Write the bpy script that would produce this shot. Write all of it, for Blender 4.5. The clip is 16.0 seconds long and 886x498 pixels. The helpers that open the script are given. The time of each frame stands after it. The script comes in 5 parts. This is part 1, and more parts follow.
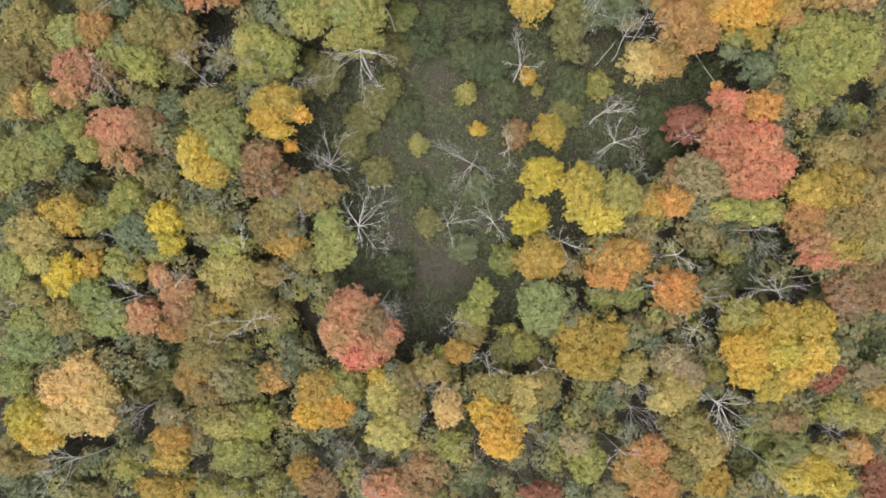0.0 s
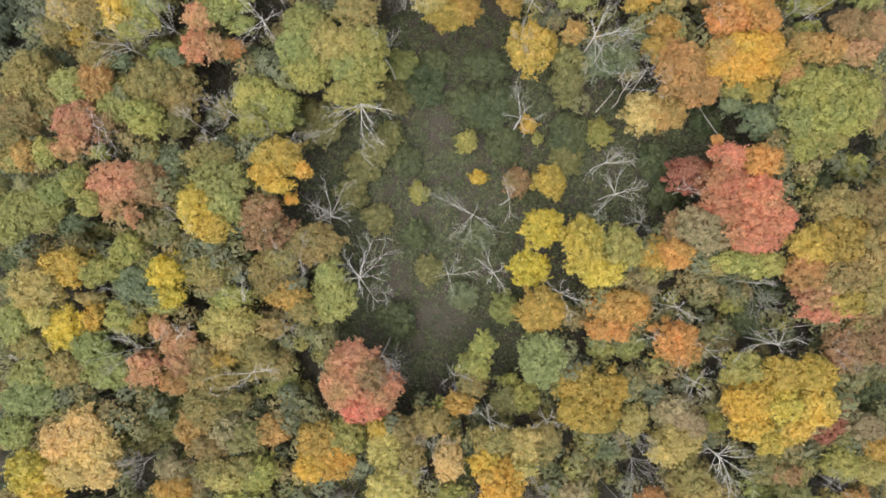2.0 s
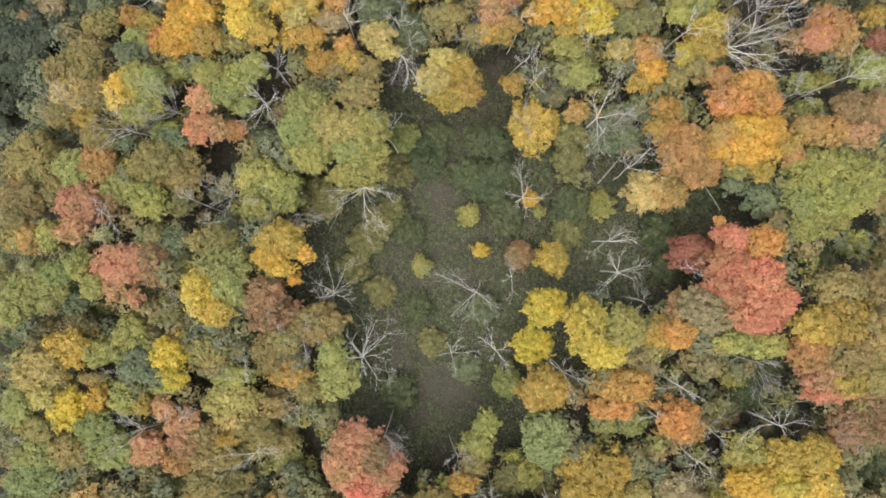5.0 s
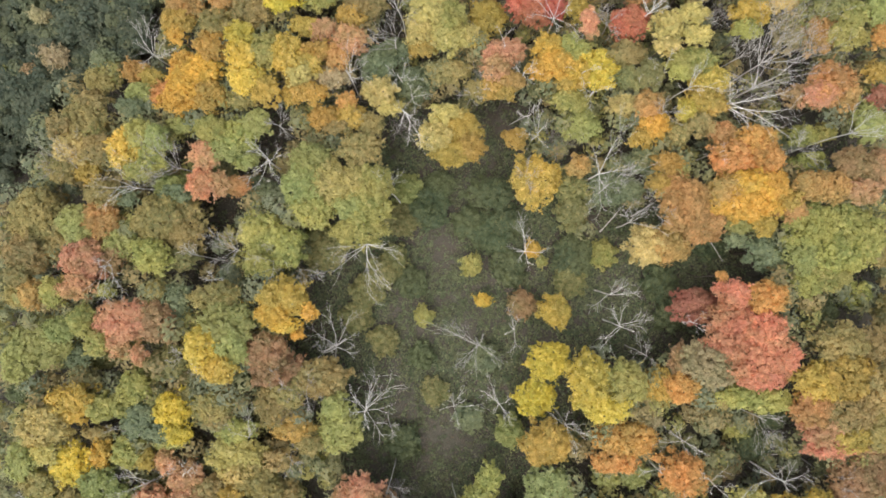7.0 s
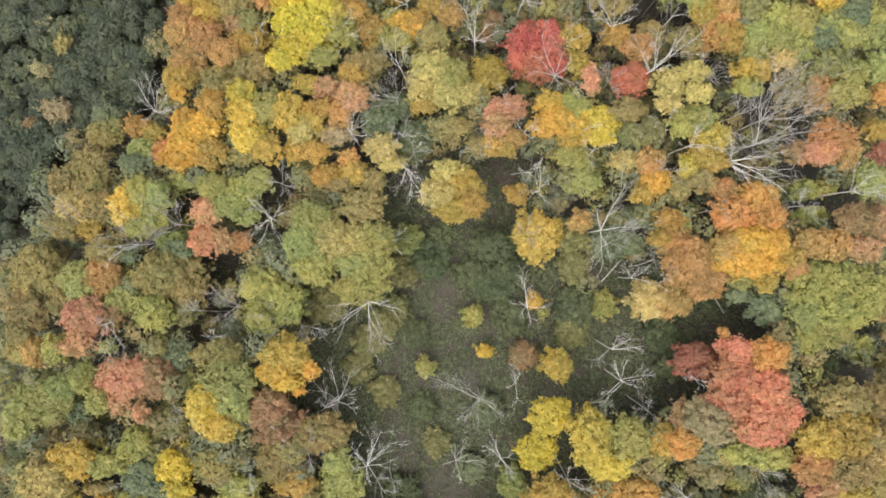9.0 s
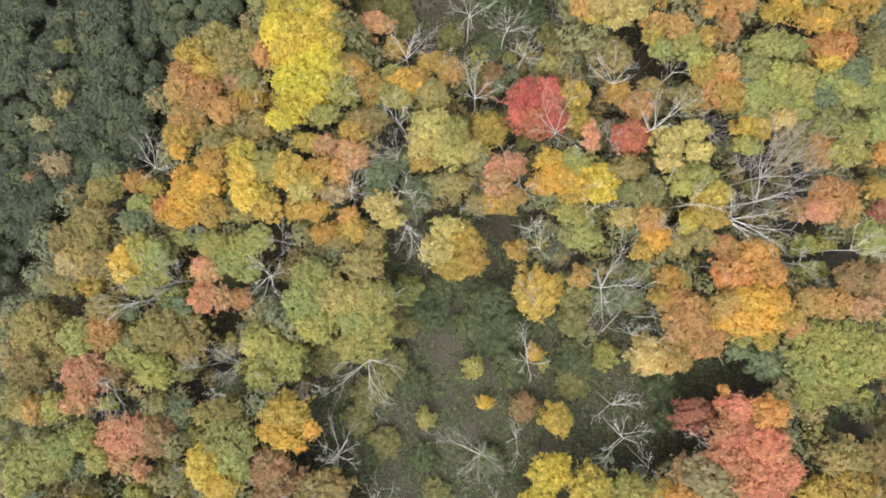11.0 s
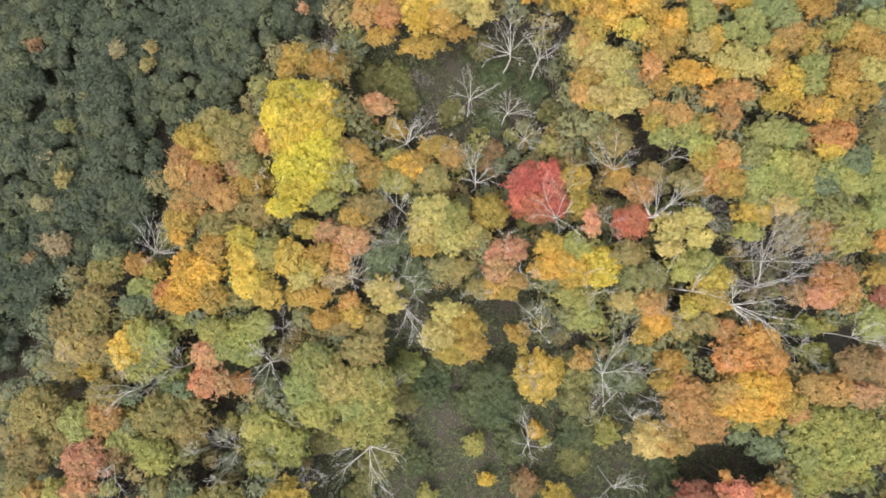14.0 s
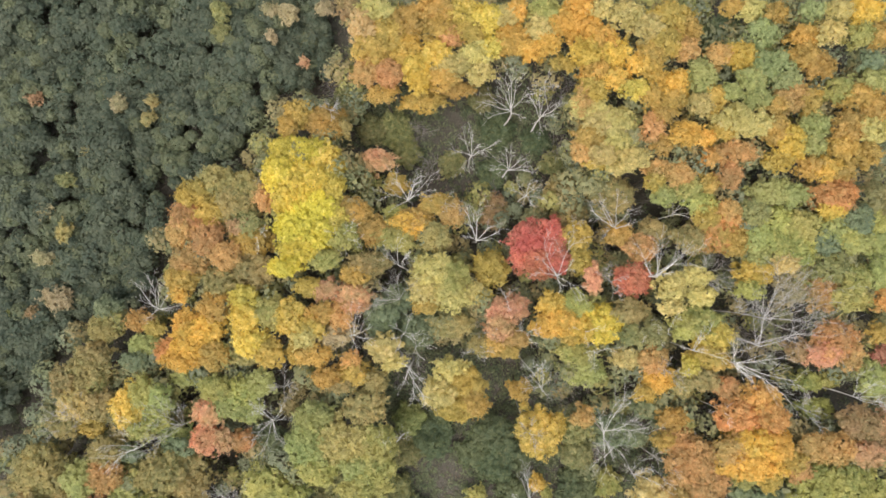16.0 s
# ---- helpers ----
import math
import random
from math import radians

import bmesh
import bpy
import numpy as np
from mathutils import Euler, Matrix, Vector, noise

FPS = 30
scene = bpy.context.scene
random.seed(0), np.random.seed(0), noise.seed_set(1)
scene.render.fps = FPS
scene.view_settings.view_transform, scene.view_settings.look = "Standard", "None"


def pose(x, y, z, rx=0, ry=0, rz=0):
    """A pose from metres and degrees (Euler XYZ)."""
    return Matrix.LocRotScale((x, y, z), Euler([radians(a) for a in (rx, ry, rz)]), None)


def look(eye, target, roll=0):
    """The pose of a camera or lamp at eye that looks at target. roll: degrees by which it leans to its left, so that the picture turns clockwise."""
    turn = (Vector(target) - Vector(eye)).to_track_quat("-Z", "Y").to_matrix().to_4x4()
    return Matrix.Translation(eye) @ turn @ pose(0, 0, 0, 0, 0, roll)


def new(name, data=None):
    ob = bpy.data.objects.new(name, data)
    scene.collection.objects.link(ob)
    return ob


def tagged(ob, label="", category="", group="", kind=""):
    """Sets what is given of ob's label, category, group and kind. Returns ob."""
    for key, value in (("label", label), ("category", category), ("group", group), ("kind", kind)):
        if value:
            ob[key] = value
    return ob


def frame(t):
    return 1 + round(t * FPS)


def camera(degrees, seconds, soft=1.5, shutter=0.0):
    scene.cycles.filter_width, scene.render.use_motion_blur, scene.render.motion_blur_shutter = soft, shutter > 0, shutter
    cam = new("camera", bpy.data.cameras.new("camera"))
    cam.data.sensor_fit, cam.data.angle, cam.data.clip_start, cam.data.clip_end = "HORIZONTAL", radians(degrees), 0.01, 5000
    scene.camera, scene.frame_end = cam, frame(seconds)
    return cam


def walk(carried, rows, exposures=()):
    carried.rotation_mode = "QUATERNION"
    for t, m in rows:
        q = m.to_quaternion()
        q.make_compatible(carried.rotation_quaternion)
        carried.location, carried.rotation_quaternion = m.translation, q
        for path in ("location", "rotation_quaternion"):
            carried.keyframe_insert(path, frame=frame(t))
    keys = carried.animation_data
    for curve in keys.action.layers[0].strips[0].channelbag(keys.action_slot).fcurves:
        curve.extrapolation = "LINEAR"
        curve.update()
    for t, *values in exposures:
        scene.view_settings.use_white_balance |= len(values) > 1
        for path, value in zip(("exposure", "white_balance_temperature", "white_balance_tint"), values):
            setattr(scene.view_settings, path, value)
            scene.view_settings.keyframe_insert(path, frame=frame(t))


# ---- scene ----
cam = camera(73.0, 16.0, soft=1.65)
METRES, EYE, TILT, LEAN, TURN = 45.0, 69.75, -90.0, 0.0, 0.0
ROWS = [
    (0.0, 0.0, 0.0, 0.0, -0.0, 0.0, 0.0),
    (0.5, -0.0006, -0.0, 0.029, -0.01, 0.086, 0.02),
    (1.0, -0.0008, 0.0001, 0.0582, 0.0, 0.124, 0.02),
    (1.5, -0.0012, -0.0001, 0.0881, -0.0, 0.143, 0.04),
    (2.0, -0.0012, -0.0003, 0.1184, -0.0, 0.124, 0.06),
    (2.5, -0.0019, -0.0006, 0.1486, -0.01, 0.143, 0.08),
    (3.0, -0.0027, -0.0009, 0.1787, -0.02, 0.181, 0.12),
    (3.5, -0.0033, -0.0015, 0.2091, -0.0, 0.2, 0.14),
    (4.0, -0.004, -0.0021, 0.239, 0.01, 0.229, 0.17),
    (6.5, -0.0109, -0.0041, 0.3935, 0.02, 0.314, 0.31),
    (7.0, -0.0114, -0.0052, 0.4249, 0.05, 0.333, 0.34),
    (7.5, -0.013, -0.006, 0.4561, 0.02, 0.371, 0.36),
    (8.0, -0.0134, -0.0066, 0.4856, 0.03, 0.476, 0.37),
    (8.5, -0.0144, -0.007, 0.5164, 0.02, 0.552, 0.39),
    (9.0, -0.0158, -0.0073, 0.5475, -0.0, 0.6, 0.41),
    (11.5, -0.0154, -0.0089, 0.7112, -0.01, 0.543, 0.47),
    (12.0, -0.0148, -0.0085, 0.7422, 0.01, 0.59, 0.49),
    (12.5, -0.0164, -0.0085, 0.7767, -0.04, 0.533, 0.51),
    (13.0, -0.0162, -0.0088, 0.8087, -0.03, 0.552, 0.52),
    (13.5, -0.016, -0.0087, 0.8391, -0.02, 0.638, 0.53),
    (14.0, -0.0158, -0.009, 0.8705, -0.01, 0.686, 0.56),
    (14.5, -0.0166, -0.0088, 0.9017, -0.04, 0.762, 0.56),
    (15.0, -0.0165, -0.0094, 0.9349, -0.03, 0.762, 0.59),
    (15.5, -0.0154, -0.0101, 0.9688, 0.02, 0.724, 0.62),
    (16.0, -0.0165, -0.0106, 0.9995, 0.02, 0.8, 0.63),
]
EXPOSURES = [(0.0, 0.36), (4.0, 0.41), (9.0, 0.54), (16.0, 0.60)]
walk(cam, [(t, pose(0, 0, EYE, TILT, LEAN, TURN) @ pose(METRES * x, METRES * y, METRES * z, 90 + pitch, roll, yaw)) for t, x, y, z, yaw, pitch, roll in ROWS], EXPOSURES)

# ---- world, sun, exposure ----
SUN_AZIMUTH, SUN_HEIGHT = 215.0, 69.0   # degrees from +y clockwise; degrees over the horizon
world = bpy.data.worlds.new("world")
scene.world = world
world.use_nodes = True
wn = world.node_tree.nodes
sky = wn.new("ShaderNodeTexSky")
sky.sky_type = "NISHITA"
sky.sun_disc = False
sky.sun_elevation, sky.sun_rotation = radians(SUN_HEIGHT), radians(SUN_AZIMUTH)
sky.dust_density, sky.air_density = 4.0, 1.0
soft_sky = wn.new("ShaderNodeHueSaturation")
soft_sky.inputs["Saturation"].default_value = 0.46
world.node_tree.links.new(sky.outputs[0], soft_sky.inputs["Color"])
world.node_tree.links.new(soft_sky.outputs[0], wn["Background"].inputs[0])
wn["Background"].inputs[1].default_value = 0.15
sun = new("sun", bpy.data.lights.new("sun", "SUN"))
sun.data.energy, sun.data.angle, sun.data.color = 1.25, radians(68), (1.0, 0.955, 0.885)
az, el = radians(SUN_AZIMUTH), radians(SUN_HEIGHT)
sun.matrix_world = look((150 * math.sin(az) * math.cos(el), 150 * math.cos(az) * math.cos(el), 150 * math.sin(el)), (0, 0, 0))


# ---- materials ----
def nodes_of(name):
    m = bpy.data.materials.new(name)
    m.use_nodes = True
    return m, m.node_tree.nodes, m.node_tree.links


def mix_rgb(n, l, fac, a, b, mode="MIX"):
    k = n.new("ShaderNodeMix")
    k.data_type, k.blend_type = "RGBA", mode
    for socket, v in ((k.inputs[0], fac), (k.inputs[6], a), (k.inputs[7], b)):
        if hasattr(v, "links"):
            l.new(v, socket)
        elif isinstance(v, tuple):
            socket.default_value = (*v, 1.0)
        else:
            socket.default_value = v
    return k.outputs[2]


def noise_fac(n, l, coord, scale, low, high, detail=3.0):
    t = n.new("ShaderNodeTexNoise")
    t.inputs["Scale"].default_value, t.inputs["Detail"].default_value = scale, detail
    l.new(coord, t.inputs["Vector"])
    r = n.new("ShaderNodeMapRange")
    r.inputs["From Min"].default_value, r.inputs["From Max"].default_value = low, high
    l.new(t.outputs["Fac"], r.inputs["Value"])
    return r.outputs["Result"]


def leaf_material(name, main, second, spot, spots=0.08, shine=0.62, thin=0.56, patches=0.36):
    """Leaves that vary one by one, in patches of the crown and from tree to tree, with highlights painted on as paler
    tufts.
    """
    m, n, l = nodes_of(name)
    out, bsdf = n["Material Output"], n["Principled BSDF"]
    geo, info = n.new("ShaderNodeNewGeometry"), n.new("ShaderNodeObjectInfo")
    patch = noise_fac(n, l, geo.outputs["Position"], patches, 0.38, 0.62)
    col = mix_rgb(n, l, patch, main, second)
    # painted highlights: noise pales some tufts as though they caught the light
    lit_tuft = noise_fac(n, l, geo.outputs["Position"], 1.7, 0.46, 0.70, 2.0)
    pale = tuple(min(0.9, 0.5 * v + 0.75 * w) for v, w in zip(main, spot))
    part_of = n.new("ShaderNodeMath")
    part_of.operation = "MULTIPLY"
    part_of.inputs[1].default_value = 0.65
    l.new(lit_tuft, part_of.inputs[0])
    col = mix_rgb(n, l, part_of.outputs[0], col, pale)
    ramp = n.new("ShaderNodeMapRange")
    ramp.inputs["From Min"].default_value, ramp.inputs["From Max"].default_value = 1.0 - spots, 1.0 - spots * 0.6
    l.new(geo.outputs["Random Per Island"], ramp.inputs["Value"])
    col = mix_rgb(n, l, ramp.outputs["Result"], col, spot)
    hsv = n.new("ShaderNodeHueSaturation")
    jitter = n.new("ShaderNodeMapRange")
    jitter.inputs["To Min"].default_value, jitter.inputs["To Max"].default_value = 0.90, 1.10
    fold = n.new("ShaderNodeMath")
    fold.operation = "FRACT"
    mul = n.new("ShaderNodeMath")
    mul.operation = "MULTIPLY"
    mul.inputs[1].default_value = 17.3
    l.new(geo.outputs["Random Per Island"], mul.inputs[0])
    l.new(mul.outputs[0], fold.inputs[0])
    l.new(fold.outputs[0], jitter.inputs["Value"])
    l.new(jitter.outputs["Result"], hsv.inputs["Value"])
    hue = n.new("ShaderNodeMapRange")
    hue.inputs["To Min"].default_value, hue.inputs["To Max"].default_value = 0.488, 0.512
    l.new(info.outputs["Random"], hue.inputs["Value"])
    l.new(hue.outputs["Result"], hsv.inputs["Hue"])
    tone = n.new("ShaderNodeHueSaturation")
    shade = n.new("ShaderNodeMapRange")
    shade.inputs["To Min"].default_value, shade.inputs["To Max"].default_value = 0.90, 1.12
    other = n.new("ShaderNodeMath")
    other.operation = "FRACT"
    scaled = n.new("ShaderNodeMath")
    scaled.operation = "MULTIPLY"
    scaled.inputs[1].default_value = 7.7
    l.new(info.outputs["Random"], scaled.inputs[0])
    l.new(scaled.outputs[0], other.inputs[0])
    l.new(other.outputs[0], shade.inputs["Value"])
    l.new(shade.outputs["Result"], tone.inputs["Value"])
    l.new(col, tone.inputs["Color"])
    l.new(tone.outputs[0], hsv.inputs["Color"])
    bsdf.inputs["Roughness"].default_value = shine
    bsdf.inputs["Specular IOR Level"].default_value = 0.2
    trans = n.new("ShaderNodeBsdfTranslucent")
    l.new(mix_rgb(n, l, 1.0 - thin, hsv.outputs[0], (0.0, 0.0, 0.0)), trans.inputs["Color"])
    l.new(mix_rgb(n, l, 0.40, hsv.outputs[0], (0.0, 0.0, 0.0)), bsdf.inputs["Base Color"])
    both = n.new("ShaderNodeAddShader")
    l.new(bsdf.outputs[0], both.inputs[0])
    l.new(trans.outputs[0], both.inputs[1])
    l.new(both.outputs[0], out.inputs["Surface"])
    return m


LEAVES = {
    "yellow": leaf_material("leaves_yellow", (0.6, 0.465, 0.1), (0.46, 0.39, 0.1), (0.69, 0.57, 0.2)),
    "lemon": leaf_material("leaves_lemon", (0.63, 0.52, 0.08), (0.5, 0.44, 0.085), (0.72, 0.61, 0.17)),
    "straw": leaf_material("leaves_straw", (0.515, 0.435, 0.165), (0.43, 0.385, 0.15), (0.62, 0.52, 0.24)),
    "yellow_green": leaf_material("leaves_yellow_green", (0.4, 0.38, 0.125), (0.295, 0.32, 0.11), (0.53, 0.48, 0.18)),
    "gold": leaf_material("leaves_gold", (0.62, 0.41, 0.088), (0.5, 0.365, 0.09), (0.68, 0.5, 0.155)),
    "ochre": leaf_material("leaves_ochre", (0.365, 0.295, 0.122), (0.29, 0.268, 0.115), (0.48, 0.37, 0.158)),
    "tan": leaf_material("leaves_tan", (0.64, 0.5, 0.215), (0.54, 0.43, 0.19), (0.7, 0.57, 0.3)),
    "peach": leaf_material("leaves_peach", (0.53, 0.32, 0.13), (0.4, 0.285, 0.115), (0.59, 0.4, 0.17)),
    "orange": leaf_material("leaves_orange", (0.59, 0.325, 0.115), (0.47, 0.31, 0.11), (0.65, 0.43, 0.17)),
    "red": leaf_material("leaves_red", (0.6, 0.26, 0.175), (0.5, 0.28, 0.16), (0.66, 0.36, 0.21)),
    "scarlet": leaf_material("leaves_scarlet", (0.49, 0.165, 0.115), (0.41, 0.19, 0.115), (0.58, 0.24, 0.14)),
    "crimson": leaf_material("leaves_crimson", (0.38, 0.145, 0.11), (0.32, 0.17, 0.11), (0.46, 0.22, 0.15)),
    "russet": leaf_material("leaves_russet", (0.385, 0.25, 0.135), (0.31, 0.25, 0.12), (0.49, 0.33, 0.17)),
    "rose": leaf_material("leaves_rose", (0.57, 0.315, 0.195), (0.45, 0.315, 0.155), (0.62, 0.41, 0.23)),
    "green": leaf_material("leaves_green", (0.3, 0.335, 0.13), (0.36, 0.37, 0.138), (0.46, 0.45, 0.18)),
    "pale_green": leaf_material("leaves_pale_green", (0.31, 0.345, 0.15), (0.26, 0.3, 0.13), (0.42, 0.43, 0.2)),
    "dark_green": leaf_material("leaves_dark_green", (0.125, 0.16, 0.085), (0.16, 0.185, 0.09), (0.22, 0.235, 0.11)),
    "blue_green": leaf_material("leaves_blue_green", (0.19, 0.235, 0.14), (0.235, 0.265, 0.145), (0.32, 0.34, 0.18)),
    "amber": leaf_material("leaves_amber", (0.49, 0.345, 0.09), (0.385, 0.3, 0.09), (0.58, 0.43, 0.15)),
    "fawn": leaf_material("leaves_fawn", (0.42, 0.35, 0.205), (0.33, 0.3, 0.16), (0.5, 0.42, 0.25)),
    "olive": leaf_material("leaves_olive", (0.285, 0.275, 0.118), (0.235, 0.25, 0.108), (0.4, 0.35, 0.15)),
}
THICKET = leaf_material("leaves_thicket", (0.088, 0.112, 0.076), (0.125, 0.150, 0.098), (0.17, 0.175, 0.105), 0.06, patches=0.55)
THICKET_MIDDLE = leaf_material("leaves_thicket_grey", (0.105, 0.128, 0.086), (0.15, 0.172, 0.112), (0.19, 0.20, 0.12), 0.05, patches=0.55)
THICKET_LIGHT = leaf_material("leaves_thicket_light", (0.145, 0.172, 0.10), (0.19, 0.21, 0.115), (0.24, 0.24, 0.13), 0.07, patches=0.5)
HERBS = leaf_material("leaves_herbs", (0.135, 0.165, 0.088), (0.17, 0.175, 0.098), (0.27, 0.29, 0.15), 0.14, patches=0.8)
UNDERSTORY = leaf_material("leaves_understory", (0.215, 0.235, 0.125), (0.26, 0.25, 0.13), (0.35, 0.31, 0.15), 0.12)
UNDERSTORY_GREY = leaf_material("leaves_understory_grey", (0.19, 0.225, 0.145), (0.235, 0.25, 0.155), (0.31, 0.31, 0.18), 0.10)
UNDERSTORY_OCHRE = leaf_material("leaves_understory_ochre", (0.34, 0.28, 0.135), (0.28, 0.255, 0.13), (0.44, 0.35, 0.16), 0.12)
SAPLINGS = leaf_material("leaves_saplings", (0.32, 0.30, 0.11), (0.24, 0.255, 0.10), (0.45, 0.39, 0.15), 0.12)
LITTER = leaf_material("leaves_litter", (0.16, 0.125, 0.095), (0.12, 0.10, 0.08), (0.23, 0.18, 0.13), 0.15)


def bark_material(name, light, dark, scale):
    m, n, l = nodes_of(name)
    bsdf, tex = n["Principled BSDF"], n.new("ShaderNodeTexCoord")
    coarse = noise_fac(n, l, tex.outputs["Object"], scale, 0.35, 0.68)
    fine = noise_fac(n, l, tex.outputs["Object"], scale * 9, 0.3, 0.7, 5.0)
    col = mix_rgb(n, l, coarse, light, dark)
    col = mix_rgb(n, l, fine, col, tuple(v * 0.75 for v in light))
    l.new(col, bsdf.inputs["Base Color"])
    bsdf.inputs["Roughness"].default_value = 0.85
    bump = n.new("ShaderNodeBump")
    bump.inputs["Strength"].default_value, bump.inputs["Distance"].default_value = 0.5, 0.03
    l.new(fine, bump.inputs["Height"])
    l.new(bump.outputs[0], bsdf.inputs["Normal"])
    return m


BARK = bark_material("bark_brown_grey", (0.16, 0.13, 0.10), (0.09, 0.075, 0.06), 1.6)
DEAD_WHITE = bark_material("bleached_wood", (0.86, 0.83, 0.77), (0.70, 0.66, 0.60), 0.8)
DEAD_GREY = bark_material("grey_weathered_wood", (0.66, 0.63, 0.58), (0.50, 0.47, 0.43), 0.8)

TWIGS = bark_material("grey_brown_twigs", (0.42, 0.37, 0.34), (0.31, 0.27, 0.245), 1.2)
SOIL, n, l = nodes_of("forest_soil")
geo = n.new("ShaderNodeNewGeometry")
broad = noise_fac(n, l, geo.outputs["Position"], 0.11, 0.40, 0.62, 4.0)
mid = noise_fac(n, l, geo.outputs["Position"], 0.9, 0.35, 0.68, 5.0)
fine = noise_fac(n, l, geo.outputs["Position"], 7.0, 0.3, 0.72, 5.0)
c = mix_rgb(n, l, broad, (0.098, 0.077, 0.060), (0.080, 0.086, 0.056))
c = mix_rgb(n, l, mid, c, (0.068, 0.064, 0.050))
c = mix_rgb(n, l, fine, c, (0.125, 0.108, 0.082))
l.new(c, n["Principled BSDF"].inputs["Base Color"])
n["Principled BSDF"].inputs["Roughness"].default_value = 0.95
bump = n.new("ShaderNodeBump")
bump.inputs["Strength"].default_value, bump.inputs["Distance"].default_value = 0.8, 0.12
l.new(fine, bump.inputs["Height"])
l.new(bump.outputs[0], n["Principled BSDF"].inputs["Normal"])


# ---- mesh helpers ----
def mesh_of(name, verts, faces, material):
    """A mesh from arrays of places and of faces that all have as many corners."""
    verts, faces = np.asarray(verts, np.float32), np.asarray(faces, np.int32)
    me = bpy.data.meshes.new(name)
    count, corners = faces.shape
    me.vertices.add(len(verts))
    me.vertices.foreach_set("co", verts.ravel())
    me.loops.add(count * corners)
    me.loops.foreach_set("vertex_index", faces.ravel())
    me.polygons.add(count)
    me.polygons.foreach_set("loop_start", np.arange(0, count * corners, corners, dtype=np.int32))
    me.materials.append(material)
    me.update(calc_edges=True)
    return me


def part(name, me, parent, label=""):
    ob = new(name, me)
    ob.parent = parent
    return tagged(ob, label)


def unit(v):
    return v / np.maximum(np.linalg.norm(v, axis=-1, keepdims=True), 1e-6)


def leaf_sprays(rng, centres, normals, size):
    """Pointed leaf sprays at the centres, facing roughly along the normals."""
    k = len(centres)
    nrm = unit(normals + rng.normal(0, 0.22, (k, 3)))
    side = unit(np.cross(nrm, rng.normal(0, 1, (k, 3))))
    along = np.cross(nrm, side)
    s = (size * rng.uniform(0.6, 1.4, k))[:, None]
    w = s * rng.uniform(0.75, 1.1, k)[:, None]
    a = centres - along * s * 0.4 + side * w * 0.5
    b = centres - along * s * 0.4 - side * w * 0.5
    t = centres + along * s * 0.65 - nrm * s * 0.15
    return np.stack([a, b, t], 1).reshape(-1, 3), np.arange(3 * k).reshape(k, 3)


def tube(points, radii, sides):
    """Rings along a bent line, and their faces."""
    pts, radii = np.asarray(points, float), np.asarray(radii, float)
    tang = unit(np.gradient(pts, axis=0))
    ref = np.where(np.abs(tang[:, 2:3]) > 0.9, np.array([[1.0, 0, 0]]), np.array([[0, 0, 1.0]]))
    u = unit(np.cross(tang, ref))
    v = np.cross(tang, u)
    ang = np.linspace(0, 2 * np.pi, sides, endpoint=False)
    ring = pts[:, None] + radii[:, None, None] * (np.cos(ang)[None, :, None] * u[:, None] + np.sin(ang)[None, :, None] * v[:, None])
    faces = []
    for i in range(len(pts) - 1):
        for j in range(sides):
            k = (j + 1) % sides
            faces.append((i * sides + j, i * sides + k, (i + 1) * sides + k, (i + 1) * sides + j))
    return ring.reshape(-1, 3), faces


def joined(pieces):
    verts, faces, base = [], [], 0
    for v, f in pieces:
        verts.append(v)
        faces.append(np.asarray(f) + base)
        base += len(v)
    return np.concatenate(verts), np.concatenate(faces)


def bent_line(rng, start, way, length, steps, bend, lift):
    pts, p, d = [np.array(start, float)], np.array(start, float), unit(np.array(way, float))
    for _ in range(steps):
        d = unit(d + rng.normal(0, bend, 3) + np.array([0, 0, lift]))
        p = p + d * length / steps
        pts.append(p)
    return np.array(pts)


# ---- ground: one sheet to the horizon ----
def ground_height(x, y):
    return 0.10 * np.sin(x * 0.31 + 1.3) * np.sin(y * 0.27) + 0.07 * np.sin(x * 0.9 + y * 0.7) - 0.1


fine_x, fine_y = np.arange(-60, 60.1, 1.0), np.arange(-45, 90.1, 1.0)
far = np.array([20, 60, 150, 400, 1000, 2500.0])
gx = np.concatenate([-60 - far[::-1], fine_x, 60 + far])
gy = np.concatenate([-45 - far[::-1], fine_y, 90 + far])
X, Y = np.meshgrid(gx, gy)
V = np.stack([X, Y, ground_height(X, Y)], -1).reshape(-1, 3)
i, j = np.meshgrid(np.arange(len(gx) - 1), np.arange(len(gy) - 1))
q = (j * len(gx) + i).ravel()
ground = new("ground", mesh_of("ground", V, np.stack([q, q + 1, q + 1 + len(gx), q + len(gx)], 1), SOIL))
tagged(ground, "dark brown woodland soil with leaf litter", "ground", kind="structure")


# ---- things ----
TRUE_NAMES = {
    "yellow": "yellow", "lemon": "bright lemon-yellow", "straw": "straw-yellow", "yellow_green": "yellow-green", "gold": "golden",
    "ochre": "ochre brown", "tan": "pale tan", "peach": "peach-orange", "orange": "bright orange", "red": "red", "scarlet": "deep scarlet", "crimson": "dark crimson",
    "russet": "russet", "rose": "dusky rose-red", "green": "still green", "pale_green": "pale green", "dark_green": "dark green",
    "blue_green": "grey-green", "olive": "olive", "amber": "dull amber", "fawn": "faded fawn-grey",
}
SEEDS = iter(range(1, 5000))
TREE_PLACES = []
BARE_PLACES = []   # round the dead trees the growth stays low


